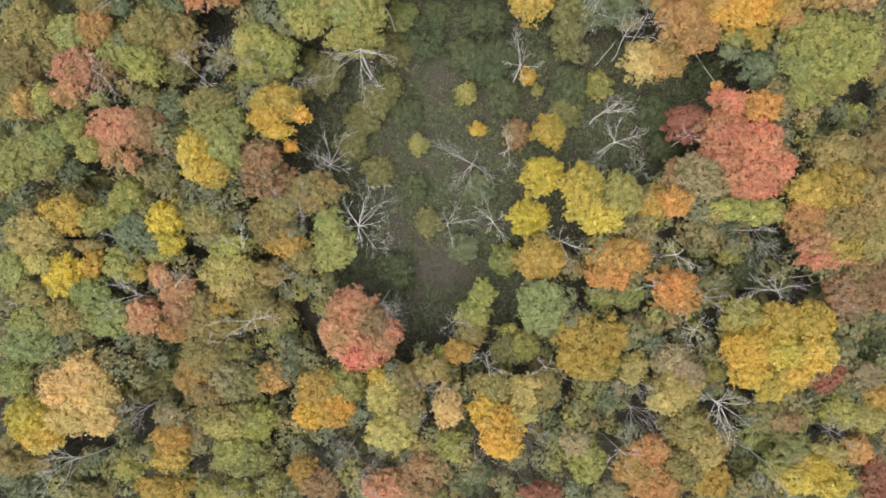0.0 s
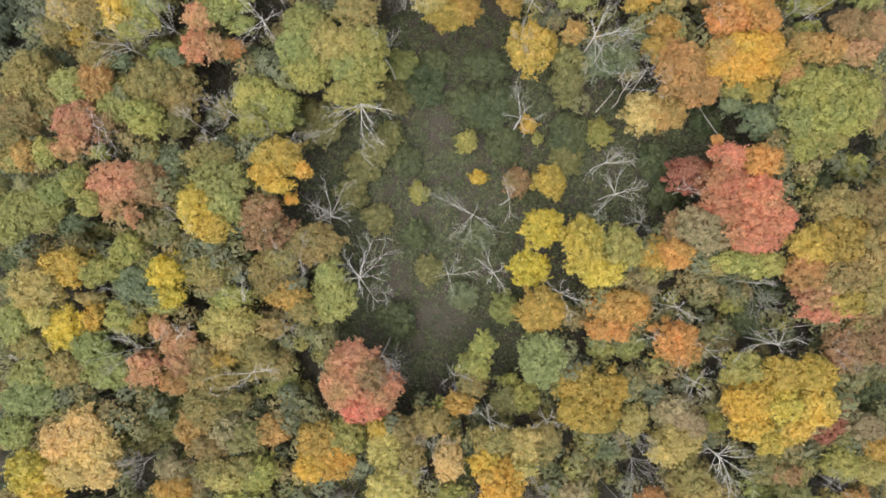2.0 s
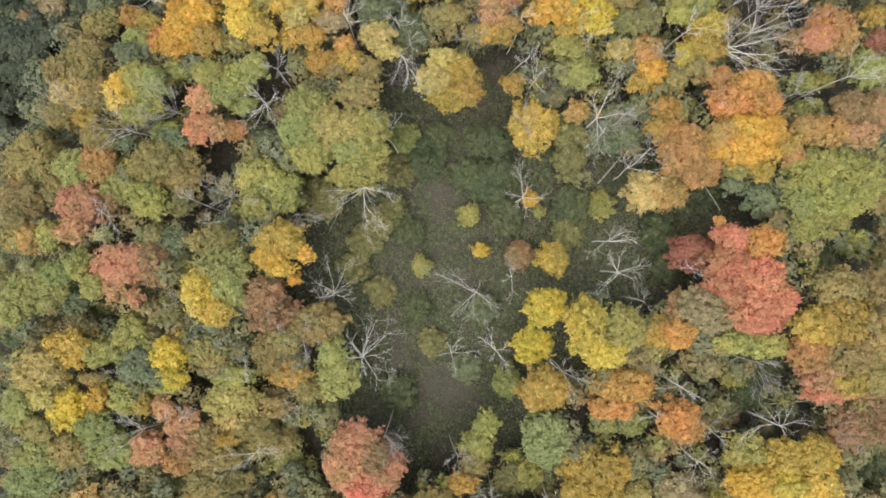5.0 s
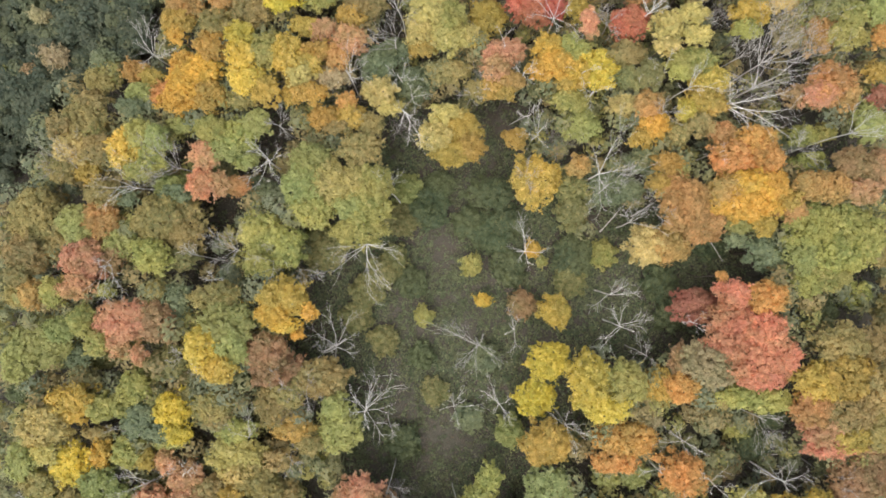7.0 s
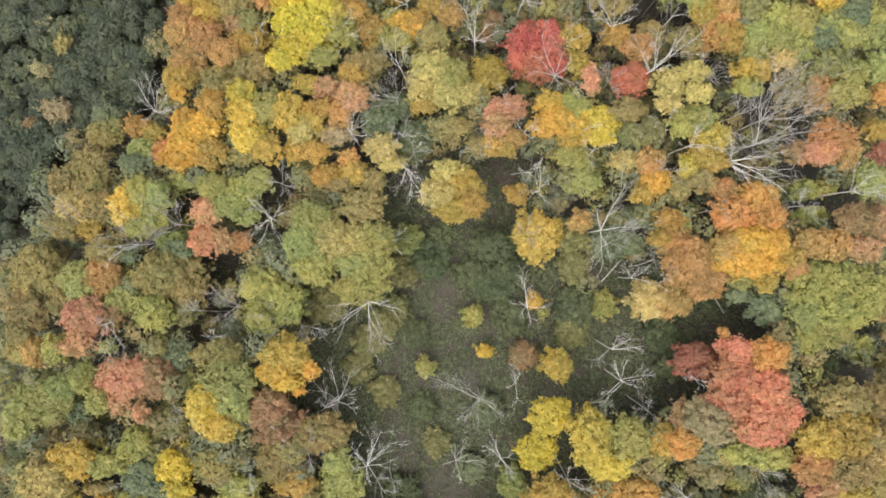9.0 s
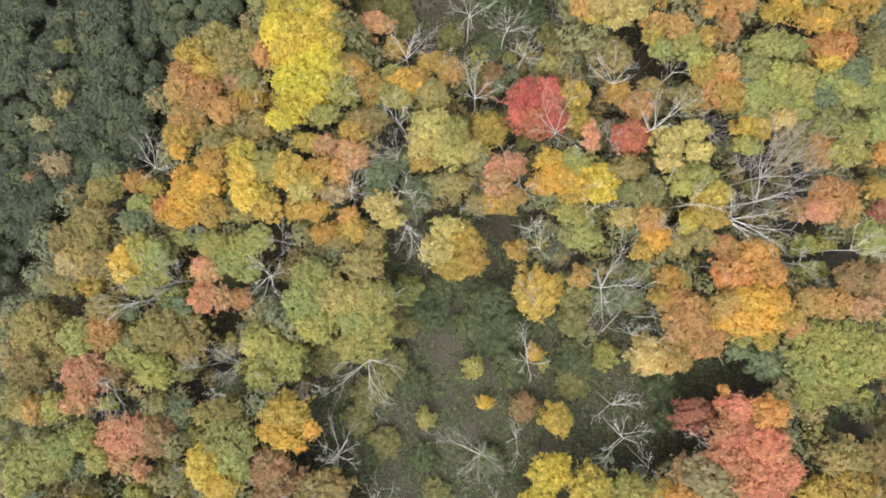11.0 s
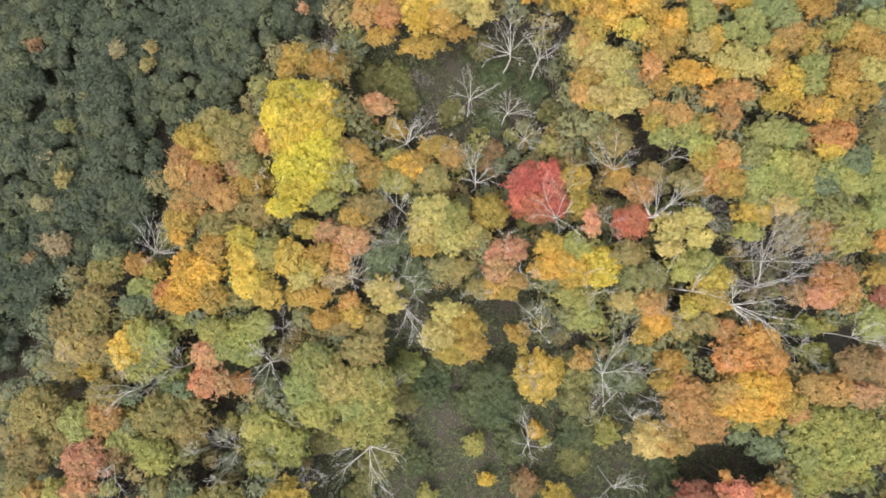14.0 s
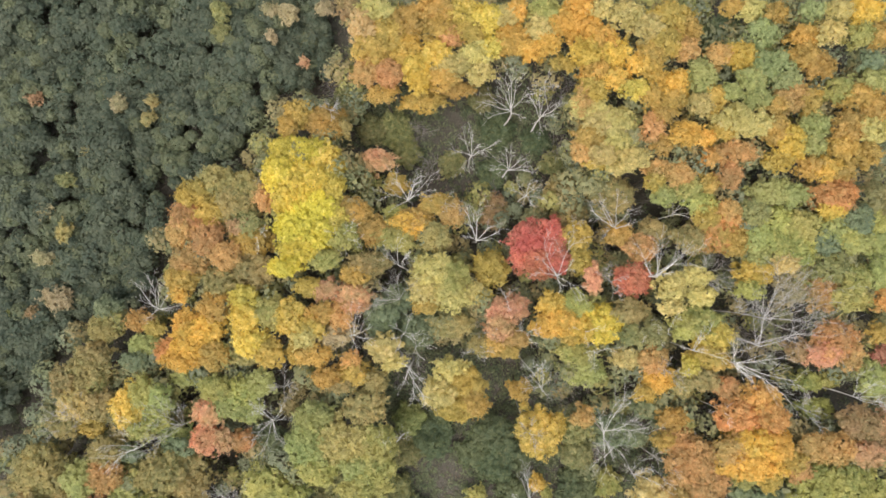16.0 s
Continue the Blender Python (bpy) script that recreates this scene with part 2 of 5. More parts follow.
def crown_points(rng, r, depth):
    """Leaf sprays over a crown of many rounded tufts about the origin: places, facings and sizes."""
    usual = 0.20 + 0.155 * r
    count = int(np.clip(1.55 * (r / usual) ** 2, 9, 40))
    a = np.arange(count) * 2.4 + rng.uniform(0, 6.3)
    out = np.sqrt((np.arange(count) + 0.4) / count) * rng.uniform(0.86, 1.06, count)
    big = usual * rng.uniform(0.75, 1.25, count)
    reach = np.maximum(r * 1.05 - big, 0.0) * out
    bx, by = np.cos(a) * reach, np.sin(a) * reach
    bz = depth * (np.sqrt(np.clip(1 - 0.85 * (reach / r) ** 2, 0.05, 1)) - 0.10) - big * 0.6 + rng.normal(0, 0.06 + 0.075 * r, count)
    boughs = np.stack([bx, by, bz], 1)
    edge = int(4 + 2.2 * r)
    a = rng.uniform(0, 2 * np.pi, edge)
    far_out = r * rng.uniform(0.80, 1.06, edge)
    boughs = np.concatenate([boughs, np.stack([np.cos(a) * far_out, np.sin(a) * far_out, depth * rng.uniform(-0.05, 0.3, edge)], 1)])
    big = np.concatenate([big, usual * rng.uniform(0.45, 0.75, edge)])
    count += edge
    share = big ** 2 / np.sum(big ** 2)
    which = rng.choice(count, int(max(40, 70 * r * r)), p=share)
    u = 1.0 - 1.40 * rng.uniform(0, 1, len(which)) ** 1.15
    t = rng.uniform(0, 2 * np.pi, len(which))
    d = np.stack([np.sqrt(1 - u * u) * np.cos(t), np.sqrt(1 - u * u) * np.sin(t), u * 0.9], 1)
    stray = rng.uniform(0, 1, len(which)) < 0.07
    c = boughs[which] + d * (big[which] * np.where(stray, rng.uniform(1.1, 1.4, len(which)), rng.normal(1.0, 0.05, len(which))))[:, None]
    gap = np.linalg.norm((c[:, None] - boughs[None]) / big[None, :, None], axis=2).min(1)
    c, d = c[gap > 0.76], d[gap > 0.76]
    each = 12
    wide = rng.uniform(0.16, 0.36, len(c)) * (0.80 + 0.06 * r)
    jig = rng.normal(0, 1, (len(c), each, 3))
    jig /= np.maximum(np.linalg.norm(jig, axis=2, keepdims=True), 0.7)
    jig -= d[:, None] * np.sum(jig * d[:, None], axis=2, keepdims=True) * 0.6
    centres = (c[:, None] + jig * wide[:, None, None]).reshape(-1, 3)
    normals = unit(d[:, None] * 1.0 + jig * 0.12 + np.array([0, 0, 0.20])).reshape(-1, 3)
    sizes = np.full(len(centres), 0.178 + 0.010 * r)
    inner = rng.choice(count, int(105 * r * r) + 16, p=share)
    di = unit(rng.normal(0, 1, (len(inner), 3)) + np.array([0, 0, 0.7]))
    ci = boughs[inner] + di * (big[inner] * rng.uniform(0.88, 0.99, len(inner)))[:, None]
    tips = rng.choice(count, int(10 * r * r) + 8, p=share)
    dt = unit(rng.normal(0, 1, (len(tips), 3)) + np.array([0, 0, 0.25]) + 0.8 * unit(boughs[tips] * np.array([1, 1, 0.3])))
    along = np.linspace(0.0, 1.0, 8)[None, :, None]
    ct = (boughs[tips] + dt * big[tips][:, None] * 0.96)[:, None] + (dt + np.array([0, 0, 0.12]))[:, None] * along * rng.uniform(0.2, 0.6, (len(tips), 1, 1))
    ct = (ct + rng.normal(0, 0.06, ct.shape)).reshape(-1, 3)
    nt = unit(np.repeat(dt, 8, axis=0) * 0.5 + np.array([0, 0, 0.8]))
    fill = int(34 * r * r)
    rho, turn = 0.90 * np.sqrt(rng.uniform(0, 1, fill)), rng.uniform(0, 2 * np.pi, fill)
    low = depth * (np.sqrt(np.clip(1 - 0.85 * rho ** 2, 0.05, 1)) - 0.10) - usual * rng.uniform(0.40, 0.80, fill)
    cf = np.stack([rho * r * np.cos(turn), rho * r * np.sin(turn), low], 1)
    up = np.tile(np.array([[0, 0, 1.0]]), (fill, 1))
    return (np.concatenate([centres, ci, cf, ct]), np.concatenate([normals, unit(di + np.array([0, 0, 0.6])), up, nt]),
            np.concatenate([sizes, np.full(len(ci), 0.36), np.full(fill, 0.42), np.full(len(ct), 0.165)]))


KINDS = {"red": "maple_tree", "scarlet": "maple_tree", "crimson": "maple_tree", "rose": "maple_tree", "orange": "maple_tree", "yellow": "birch_tree", "lemon": "birch_tree",
         "straw": "birch_tree", "gold": "birch_tree", "yellow_green": "birch_tree", "ochre": "oak_tree", "tan": "oak_tree", "peach": "oak_tree",
         "russet": "oak_tree", "green": "alder_tree", "pale_green": "alder_tree", "dark_green": "alder_tree", "blue_green": "alder_tree", "olive": "alder_tree", "amber": "birch_tree", "fawn": "oak_tree"}


def tree(colour, *boughs):
    """A broadleaf tree in autumn: trunk with limbs, and leaf sprays over each great bough of its crown (x, y, top, radius along x, radius along y)."""
    rng = np.random.default_rng(next(SEEDS))
    area = np.array([a * b for _, _, _, a, b in boughs])
    x, y = (float(np.sum(area * np.array([b[k] for b in boughs])) / area.sum()) for k in (0, 1))
    z = float(ground_height(x, y))
    whole = math.sqrt(area.sum())
    size = "large" if whole > 3.1 else ("small" if whole < 1.7 else "middle-sized")
    top = bpy.data.objects.new(KINDS[colour], None)
    scene.collection.objects.link(top)
    top.matrix_world = pose(x, y, z)
    crowns = []
    for bx, by, bh, ra, rb in boughs:
        h, r = bh - z, math.sqrt(ra * rb)
        depth = min(r * (rng.uniform(0.80, 1.0) if len(boughs) > 1 else rng.uniform(0.95, 1.25)), h * 0.62)
        crowns.append((np.array([bx - x, by - y, h - depth]), r, depth, ra / r, rb / r, h))
    low = min(c[0][2] for c in crowns)
    stem = bent_line(rng, (rng.normal(0, 0.12 * whole), rng.normal(0, 0.12 * whole), -0.15), (0, 0, 1), low + 0.4, 6, 0.05, 0.05)
    stem[:, :2] -= stem[-1, :2] * np.linspace(0, 1, 7)[:, None]
    thick = 0.05 + 0.045 * whole
    pieces = [tube(stem, np.linspace(thick * 1.15, thick * 0.5, 7), 6)]
    for mid, r, depth, fa, fb, h in crowns:
        end = mid + np.array([0, 0, depth * 0.6])
        fork = stem[4]
        line = fork + (end - fork) * np.linspace(0, 1, 6)[:, None] + np.array([0, 0, 0.12 * r]) * np.sin(np.linspace(0, math.pi, 6))[:, None] + rng.normal(0, 0.05, (6, 3))
        line[0] = fork
        pieces.append(tube(line, np.linspace(thick * 0.6, 0.03, 6), 4))
        for k in range(4 if len(crowns) > 1 else 6):
            a = k * 1.3 + rng.uniform(-0.3, 0.3)
            twig = bent_line(rng, line[3 + k % 2], (math.cos(a), math.sin(a), rng.uniform(0.3, 0.8)), r * rng.uniform(0.5, 0.75), 3, 0.10, 0.03)
            pieces.append(tube(twig, np.linspace(thick * 0.35, 0.018, 4), 3))
    part("trunk", mesh_of("trunk", *joined(pieces), BARK), top, "grey-brown trunk with forking limbs")
    for mid, r, depth, fa, fb, h in crowns:
        centres, normals, sizes = crown_points(rng, r, depth)
        reach = np.quantile(np.hypot(centres[:, 0], centres[:, 1]), 0.95)
        centres[:, :2] *= 1.13 * r / reach * np.array([fa, fb])
        centres += mid
        high = centres[:, 2] > 0.3
        centres, normals, sizes = centres[high], normals[high], sizes[high]
        part("crown", mesh_of("crown", *leaf_sprays(rng, centres, normals, sizes), LEAVES[colour]), top, TRUE_NAMES[colour] + " autumn leaves")
        TREE_PLACES.append((x + mid[0], y + mid[1], h))
    tagged(top, f"{size} broadleaf tree with {TRUE_NAMES[colour]} autumn crown in mixed woodland", "tree", KINDS[colour].replace("_tree", "s") + " of the wood")
    return top


def bush(x, y, h, r, colour):
    """A low rounded bush: some stems and leaf sprays down to the ground."""
    rng = np.random.default_rng(next(SEEDS))
    z = float(ground_height(x, y))
    top = bpy.data.objects.new("bush", None)
    scene.collection.objects.link(top)
    top.matrix_world = pose(x, y, z)
    for k in range(5):
        a = k * 1.26 + rng.uniform(-0.3, 0.3)
        line = bent_line(rng, (0.08 * math.cos(a), 0.08 * math.sin(a), -0.1), (0.5 * math.cos(a), 0.5 * math.sin(a), 1), h * 0.8, 4, 0.1, 0.02)
        part("stem", mesh_of("stem", *tube(line, np.linspace(0.035, 0.012, 5), 5), BARK), top)
    depth = max(0.5, min(r, h * 0.55))
    centres, normals, sizes = crown_points(rng, r, depth)
    centres[:, 2] = np.maximum(centres[:, 2] + h - depth, 0.08)
    part("crown", mesh_of("crown", *leaf_sprays(rng, centres, normals, sizes), LEAVES[colour]), top, TRUE_NAMES[colour] + " leaves")
    tagged(top, f"low rounded bush with {TRUE_NAMES[colour]} leaves on the clearing floor", "bush", "bushes of the clearing")
    return top


def branching(rng, start, way, length, thick, depth, twigs, lift):
    """A bent, tapered branch, and its side branches, each joined with its own twigs: a list of pieces."""
    steps = 2 + 2 * depth
    line = bent_line(rng, start, way, length, steps, 0.105, lift)
    pieces = [tube(line, np.linspace(thick, max(thick * 0.28, 0.007), steps + 1), 5 if depth == 2 else 3)]
    for k in range(twigs if depth else 0):
        at = (0.3 + 0.7 * (k + rng.uniform(0, 1)) / twigs) * steps
        i = min(int(at), steps - 1)
        p = line[i] + (line[i + 1] - line[i]) * (at - i)
        d = unit(line[i + 1] - line[i])
        off = unit(np.cross(d, rng.normal(0, 1, 3)))
        way2 = d * rng.uniform(0.7, 1.0) + off * rng.uniform(0.4, 0.85)
        size = length * rng.uniform(0.35, 0.6) * (1.15 - 0.4 * at / steps)
        pieces.append(joined(branching(rng, p, way2, size, max(thick * 0.48, 0.010), depth - 1, max(3, twigs - 2), lift)))
    return pieces


def above_crowns(x, y, h):
    """A dead top that stands among crowns reaches a little over them; its foot moves in as the top grows."""
    near = [c for a, b, c in TREE_PLACES if (a - x) ** 2 + (b - y) ** 2 < 2.4 ** 2]
    rise = max(0.0, min(max(near, default=0.0) + 0.9 - h, 3.0))
    return x * (1 - rise / 60.0), y, h + rise


def dead_tree(x, y, h, r, tone, toward=None, limbs=()):
    """A dead standing tree: bare trunk and bare, forking limbs, all round, fanning toward one side (degrees from +x), or as limbs say (degrees, reach)."""
    rng = np.random.default_rng(next(SEEDS))
    x, y, h = above_crowns(x, y, h)
    z = float(ground_height(x, y))
    wood = DEAD_WHITE if tone == "white" else DEAD_GREY
    top = bpy.data.objects.new("dead_tree", None)
    scene.collection.objects.link(top)
    top.matrix_world = pose(x, y, z)
    h = h - z
    thick = 0.046 + 0.0115 * r
    many = int(4.5 + r * (0.9 if tone == "white" else 1.8))
    if toward is not None:
        a = radians(toward)
        stem = bent_line(rng, (0, 0, -0.15), (0.10 * math.cos(a), 0.10 * math.sin(a), 1), h * 0.90, 8, 0.04, 0.03)
    else:
        stem = bent_line(rng, (0, 0, -0.15), (rng.normal(0, 0.05), rng.normal(0, 0.05), 1), h * (0.98 if limbs else 0.94), 8, 0.04, 0.04)
        if limbs:
            stem[:, :2] -= stem[-1, :2] * np.linspace(0, 1, 9)[:, None] ** 2
    part("trunk", mesh_of("trunk", *tube(stem, np.linspace(thick * 1.25, thick * 0.55, 9), 8), wood), top, "bare barkless trunk")
    spread = []
    for turn, reach in limbs:
        rise = rng.uniform(0.05, 0.45)
        spread.append((radians(turn), rng.uniform(6.6, 8.0), rise, reach * math.sqrt(1 + rise * rise) * 1.03))
    for k in range(0 if limbs else many):
        if toward is None:
            spread.append((k * 2.4 + rng.uniform(-0.5, 0.5), rng.uniform(6.0, 8.0), rng.uniform(0.2, 0.9), r * rng.uniform(0.85, 1.45)))
        else:
            spread.append((radians(toward + (2 * (k + rng.uniform(0, 1)) / many - 1) * 72), rng.uniform(6.3, 8.0), rng.uniform(0.15, 0.8), r * rng.uniform(0.9, 1.7)))
    for a, at, rise, length in spread:
        i = min(int(at), 7)
        p = stem[i] + (stem[i + 1] - stem[i]) * (at - i)
        slim = rng.uniform(0.28, 0.40) * (1.0 if tone == "white" else 0.8)
        pieces = branching(rng, p, (math.cos(a), math.sin(a), rise), length, thick * slim, 2, 5 if tone == "white" else 6, 0.0 if limbs else 0.05)
        limb = part("limb", mesh_of("limb", *pieces[0], wood), top)
        for side in pieces[1:]:
            part("branch", mesh_of("branch", *side, wood), limb)
    BARE_PLACES.append((x, y, r))
    kind = "bleached white" if tone == "white" else "grey"
    tagged(top, f"dead standing tree with {kind} bare forking branches", "dead tree", "dead trees")
    return top


def bare_bush(x, y, h, r):
    """A leafless bush: a sheaf of thin grey-brown stems with fine twigs."""
    rng = np.random.default_rng(next(SEEDS))
    top = bpy.data.objects.new("bare_bush", None)
    scene.collection.objects.link(top)
    top.matrix_world = pose(x, y, float(ground_height(x, y)))
    for k in range(9):
        a = k * 2.4 + rng.uniform(-0.4, 0.4)
        lean = rng.uniform(0.35, 0.95) * r / h
        pieces = branching(rng, (0.1 * math.cos(a), 0.1 * math.sin(a), -0.1), (lean * math.cos(a), lean * math.sin(a), 1), h * rng.uniform(0.8, 1.0), 0.035, 2, 6, 0.03)
        part("stem", mesh_of("stem", *joined(pieces), TWIGS), top)
    tagged(top, "leafless bush of thin grey-brown twigs", "bush", "bare bushes")
    return top


def fallen_trunk(x, y, z, x2, y2, z2):
    """A bare dead trunk that leans or lies in the growth, with broken stubs."""
    rng = np.random.default_rng(next(SEEDS))
    top = bpy.data.objects.new("fallen_trunk", None)
    scene.collection.objects.link(top)
    foot = np.array([x, y, z]) if z < z2 else np.array([x2, y2, z2])
    head = np.array([x2, y2, z2]) if z < z2 else np.array([x, y, z])
    way = (head - foot) / np.linalg.norm(head - foot)
    foot = foot - way * min(foot[2] / max(way[2], 0.12), 9.0)
    top.matrix_world = pose(*foot)
    length = float(np.linalg.norm(head - foot))
    line = bent_line(rng, (0, 0, 0), way, length, 7, 0.012, 0)
    part("trunk", mesh_of("trunk", *tube(line, np.linspace(0.085, 0.04, 8), 7), DEAD_GREY), top)
    for k in range(4):
        stub = bent_line(rng, line[3 + k], way * 0.6 + rng.normal(0, 0.5, 3), rng.uniform(0.3, 0.9), 3, 0.1, 0.05)
        part("stub", mesh_of("stub", *tube(stub, np.linspace(0.03, 0.012, 4), 4), DEAD_GREY), top)
    tagged(top, "bare grey dead trunk leaning in the undergrowth", "fallen trunk", "fallen trunks")
    return top

# ---- the wood, tree by tree: colour, then for each bough of the crown its place, height and two radii ----
tree("ochre", (-42.9, 23.0, 9.1, 2.8, 2.9))
tree("ochre", (-43.6, 19.1, 9.4, 2.0, 2.3))
tree("ochre", (-41.1, 20.1, 8.3, 1.5, 1.5))
tree("green", (-38.6, 22.2, 9.1, 1.9, 2.0))
tree("peach", (-36.0, 22.7, 9.0, 1.9, 1.9))
tree("green", (-34.5, 21.1, 8.0, 1.8, 2.4))
tree("ochre", (-30.2, 22.8, 9.0, 2.6, 2.3))
tree("yellow_green", (-30.7, 19.1, 9.3, 2.0, 1.9))
tree("ochre", (-27.9, 22.1, 8.3, 2.2, 2.8))
tree("olive", (-28.3, 18.8, 7.5, 1.7, 1.5))
tree("rose", (-37.9, 18.6, 9.2, 2.3, 2.2))
tree("russet", (-35.8, 18.9, 8.0, 1.8, 2.1))
tree("rose", (-38.2, 15.9, 9.5, 1.7, 1.5))
tree("peach", (-42.7, 15.3, 9.6, 1.4, 1.4))
tree("yellow_green", (-40.5, 15.3, 9.7, 1.3, 1.5))
tree("ochre", (-45.6, 14.9, 7.6, 1.3, 1.3))
tree("ochre", (-44.1, 17.1, 9.6, 1.3, 1.3))
tree("yellow_green", (-37.5, 12.4, 9.9, 1.3, 1.6))
tree("yellow_green", (-35.6, 10.1, 10.1, 1.4, 1.3))
tree("yellow_green", (-35.6, 15.4, 8.5, 0.9, 0.8))
tree("rose", (-33.1, 12.3, 10.1, 2.9, 2.1), (-34.1, 10.3, 9.7, 1.7, 1.5))
tree("russet", (-30.1, 12.2, 9.8, 1.9, 2.1))
tree("rose", (-31.6, 8.8, 9.7, 0.8, 1.2))
tree("green", (-42.6, 9.6, 9.0, 3.0, 2.4), (-44.3, 8.2, 9.3, 1.5, 2.4), (-40.0, 11.4, 9.3, 1.6, 1.4))
tree("blue_green", (-40.5, 8.5, 7.0, 2.5, 1.4))
tree("olive", (-38.6, 7.5, 4.0, 1.8, 1.1))
tree("blue_green", (-28.2, 14.3, 8.7, 1.6, 1.8))
tree("ochre", (-30.4, 15.3, 8.5, 1.4, 1.2))
tree("ochre", (-23.6, 14.6, 10.3, 2.6, 1.6))
tree("green", (-22.3, 12.3, 11.0, 2.6, 2.3))
tree("yellow", (-24.7, 9.7, 11.2, 1.9, 2.3))
tree("yellow", (-23.1, 7.7, 10.9, 1.7, 1.6))
tree("green", (-21.8, 9.8, 10.9, 1.7, 1.9))
tree("olive", (-29.6, 7.6, 8.2, 2.0, 1.7))
tree("green", (-32.0, 6.9, 7.4, 1.2, 1.2))
tree("olive", (-27.7, 6.4, 7.0, 1.7, 1.1))
tree("russet", (-18.8, 9.3, 10.0, 2.2, 1.8), (-18.3, 7.2, 8.9, 2.5, 2.0))
tree("yellow_green", (-19.5, 21.4, 8.7, 2.3, 1.9), (-17.0, 19.9, 9.1, 2.0, 2.3), (-19.0, 18.5, 9.3, 2.1, 2.0))
tree("amber", (-16.6, 14.6, 10.9, 2.5, 1.9))
tree("gold", (-17.7, 13.1, 10.9, 1.8, 1.2))
tree("gold", (-16.7, 11.8, 10.1, 1.6, 0.8))
tree("gold", (-13.9, 13.3, 10.8, 0.8, 0.9))
tree("gold", (-15.9, 10.7, 8.0, 0.7, 0.7))
tree("blue_green", (-33.6, 25.0, 8.1, 1.2, 0.9))
tree("blue_green", (-28.6, 25.3, 7.8, 2.0, 1.1))
tree("blue_green", (-19.6, 25.3, 6.7, 2.1, 1.2))
tree("yellow", (-39.4, 3.6, 8.7, 2.5, 2.0))
tree("yellow_green", (-36.4, 3.1, 8.3, 1.8, 1.4))
tree("straw", (-42.1, 1.2, 9.1, 2.6, 2.0))
tree("dark_green", (-46.1, 4.3, 6.3, 1.5, 1.2))
tree("yellow_green", (-32.4, 5.3, 9.3, 1.6, 1.7))
tree("yellow_green", (-34.1, 3.4, 8.7, 1.5, 1.2))
tree("blue_green", (-32.0, 1.9, 8.8, 2.1, 1.9), (-30.1, 0.8, 8.8, 1.6, 1.1))
tree("lemon", (-28.9, 2.7, 8.8, 2.0, 2.2), (-28.2, 0.6, 8.8, 1.6, 1.1))
tree("olive", (-27.4, 4.2, 7.9, 1.1, 1.1))
tree("ochre", (-24.8, 3.2, 8.4, 2.0, 1.6), (-24.2, 1.7, 7.8, 1.4, 1.1))
tree("dark_green", (-23.5, 5.6, 4.0, 1.5, 1.1))
tree("dark_green", (-22.1, 4.3, 4.0, 1.5, 1.0))
tree("yellow_green", (-22.5, 0.5, 7.7, 2.0, 1.3))
tree("ochre", (-37.2, 0.3, 7.4, 1.7, 0.8))
tree("ochre", (-18.2, 2.9, 7.3, 2.4, 2.5))
tree("amber", (-16.7, 0.7, 7.3, 2.3, 1.4))
tree("yellow_green", (-13.8, 23.6, 9.8, 2.2, 2.0))
tree("green", (-9.8, 24.0, 10.2, 1.9, 1.6))
tree("yellow_green", (-8.1, 23.7, 10.2, 2.1, 1.7), (-9.1, 21.3, 9.8, 2.6, 1.6))
tree("dark_green", (4.6, 25.6, 5.0, 2.6, 1.7))
tree("olive", (13.4, 23.6, 6.0, 1.7, 1.5))
tree("yellow", (11.6, 12.7, 6.2, 1.7, 1.8))
tree("lemon", (10.3, 7.7, 8.2, 2.1, 2.0))
tree("lemon", (9.3, 3.4, 6.2, 2.1, 1.8))
tree("yellow", (14.4, 5.7, 10.0, 2.1, 2.8))
tree("yellow_green", (18.0, 5.5, 9.8, 2.1, 2.2))
tree("yellow", (16.0, 3.2, 9.8, 2.5, 1.6))
tree("amber", (10.2, -1.0, 8.5, 2.5, 2.2))
tree("ochre", (-13.6, 6.0, 8.1, 2.8, 1.9))
tree("ochre", (-16.8, 4.7, 8.2, 2.1, 1.7))
tree("green", (-12.0, 2.9, 7.4, 1.6, 1.4))
tree("green", (-11.7, 0.1, 7.0, 2.5, 2.3))
tree("blue_green", (17.8, 26.0, 6.0, 2.3, 1.8))
tree("tan", (21.0, 19.8, 8.1, 2.1, 2.0))
tree("peach", (23.4, 20.1, 8.3, 2.0, 2.0))
tree("peach", (24.1, 23.6, 10.1, 2.5, 2.4), (26.0, 21.6, 10.1, 1.9, 1.6))
tree("gold", (29.8, 24.0, 10.7, 3.4, 1.8))
tree("gold", (33.2, 23.5, 10.1, 1.0, 1.0))
tree("green", (30.1, 22.0, 8.6, 1.6, 1.2))
tree("amber", (32.3, 21.7, 9.4, 1.3, 1.1))
tree("peach", (34.7, 23.2, 10.6, 1.5, 1.5))
tree("blue_green", (33.5, 19.0, 7.9, 2.4, 1.9))
tree("blue_green", (29.7, 20.3, 8.5, 1.3, 0.9))
tree("yellow_green", (36.6, 21.6, 10.7, 2.3, 2.2))
tree("yellow_green", (39.6, 21.7, 10.8, 2.5, 2.1), (42.3, 20.4, 10.6, 1.7, 2.3), (39.7, 18.7, 10.4, 2.6, 2.2))
tree("green", (36.4, 18.8, 9.9, 2.0, 2.2))
tree("yellow_green", (36.8, 15.9, 9.4, 1.7, 1.6))
tree("yellow_green", (39.0, 16.7, 9.7, 2.2, 1.6))
tree("ochre", (45.4, 19.0, 7.9, 1.4, 1.7))
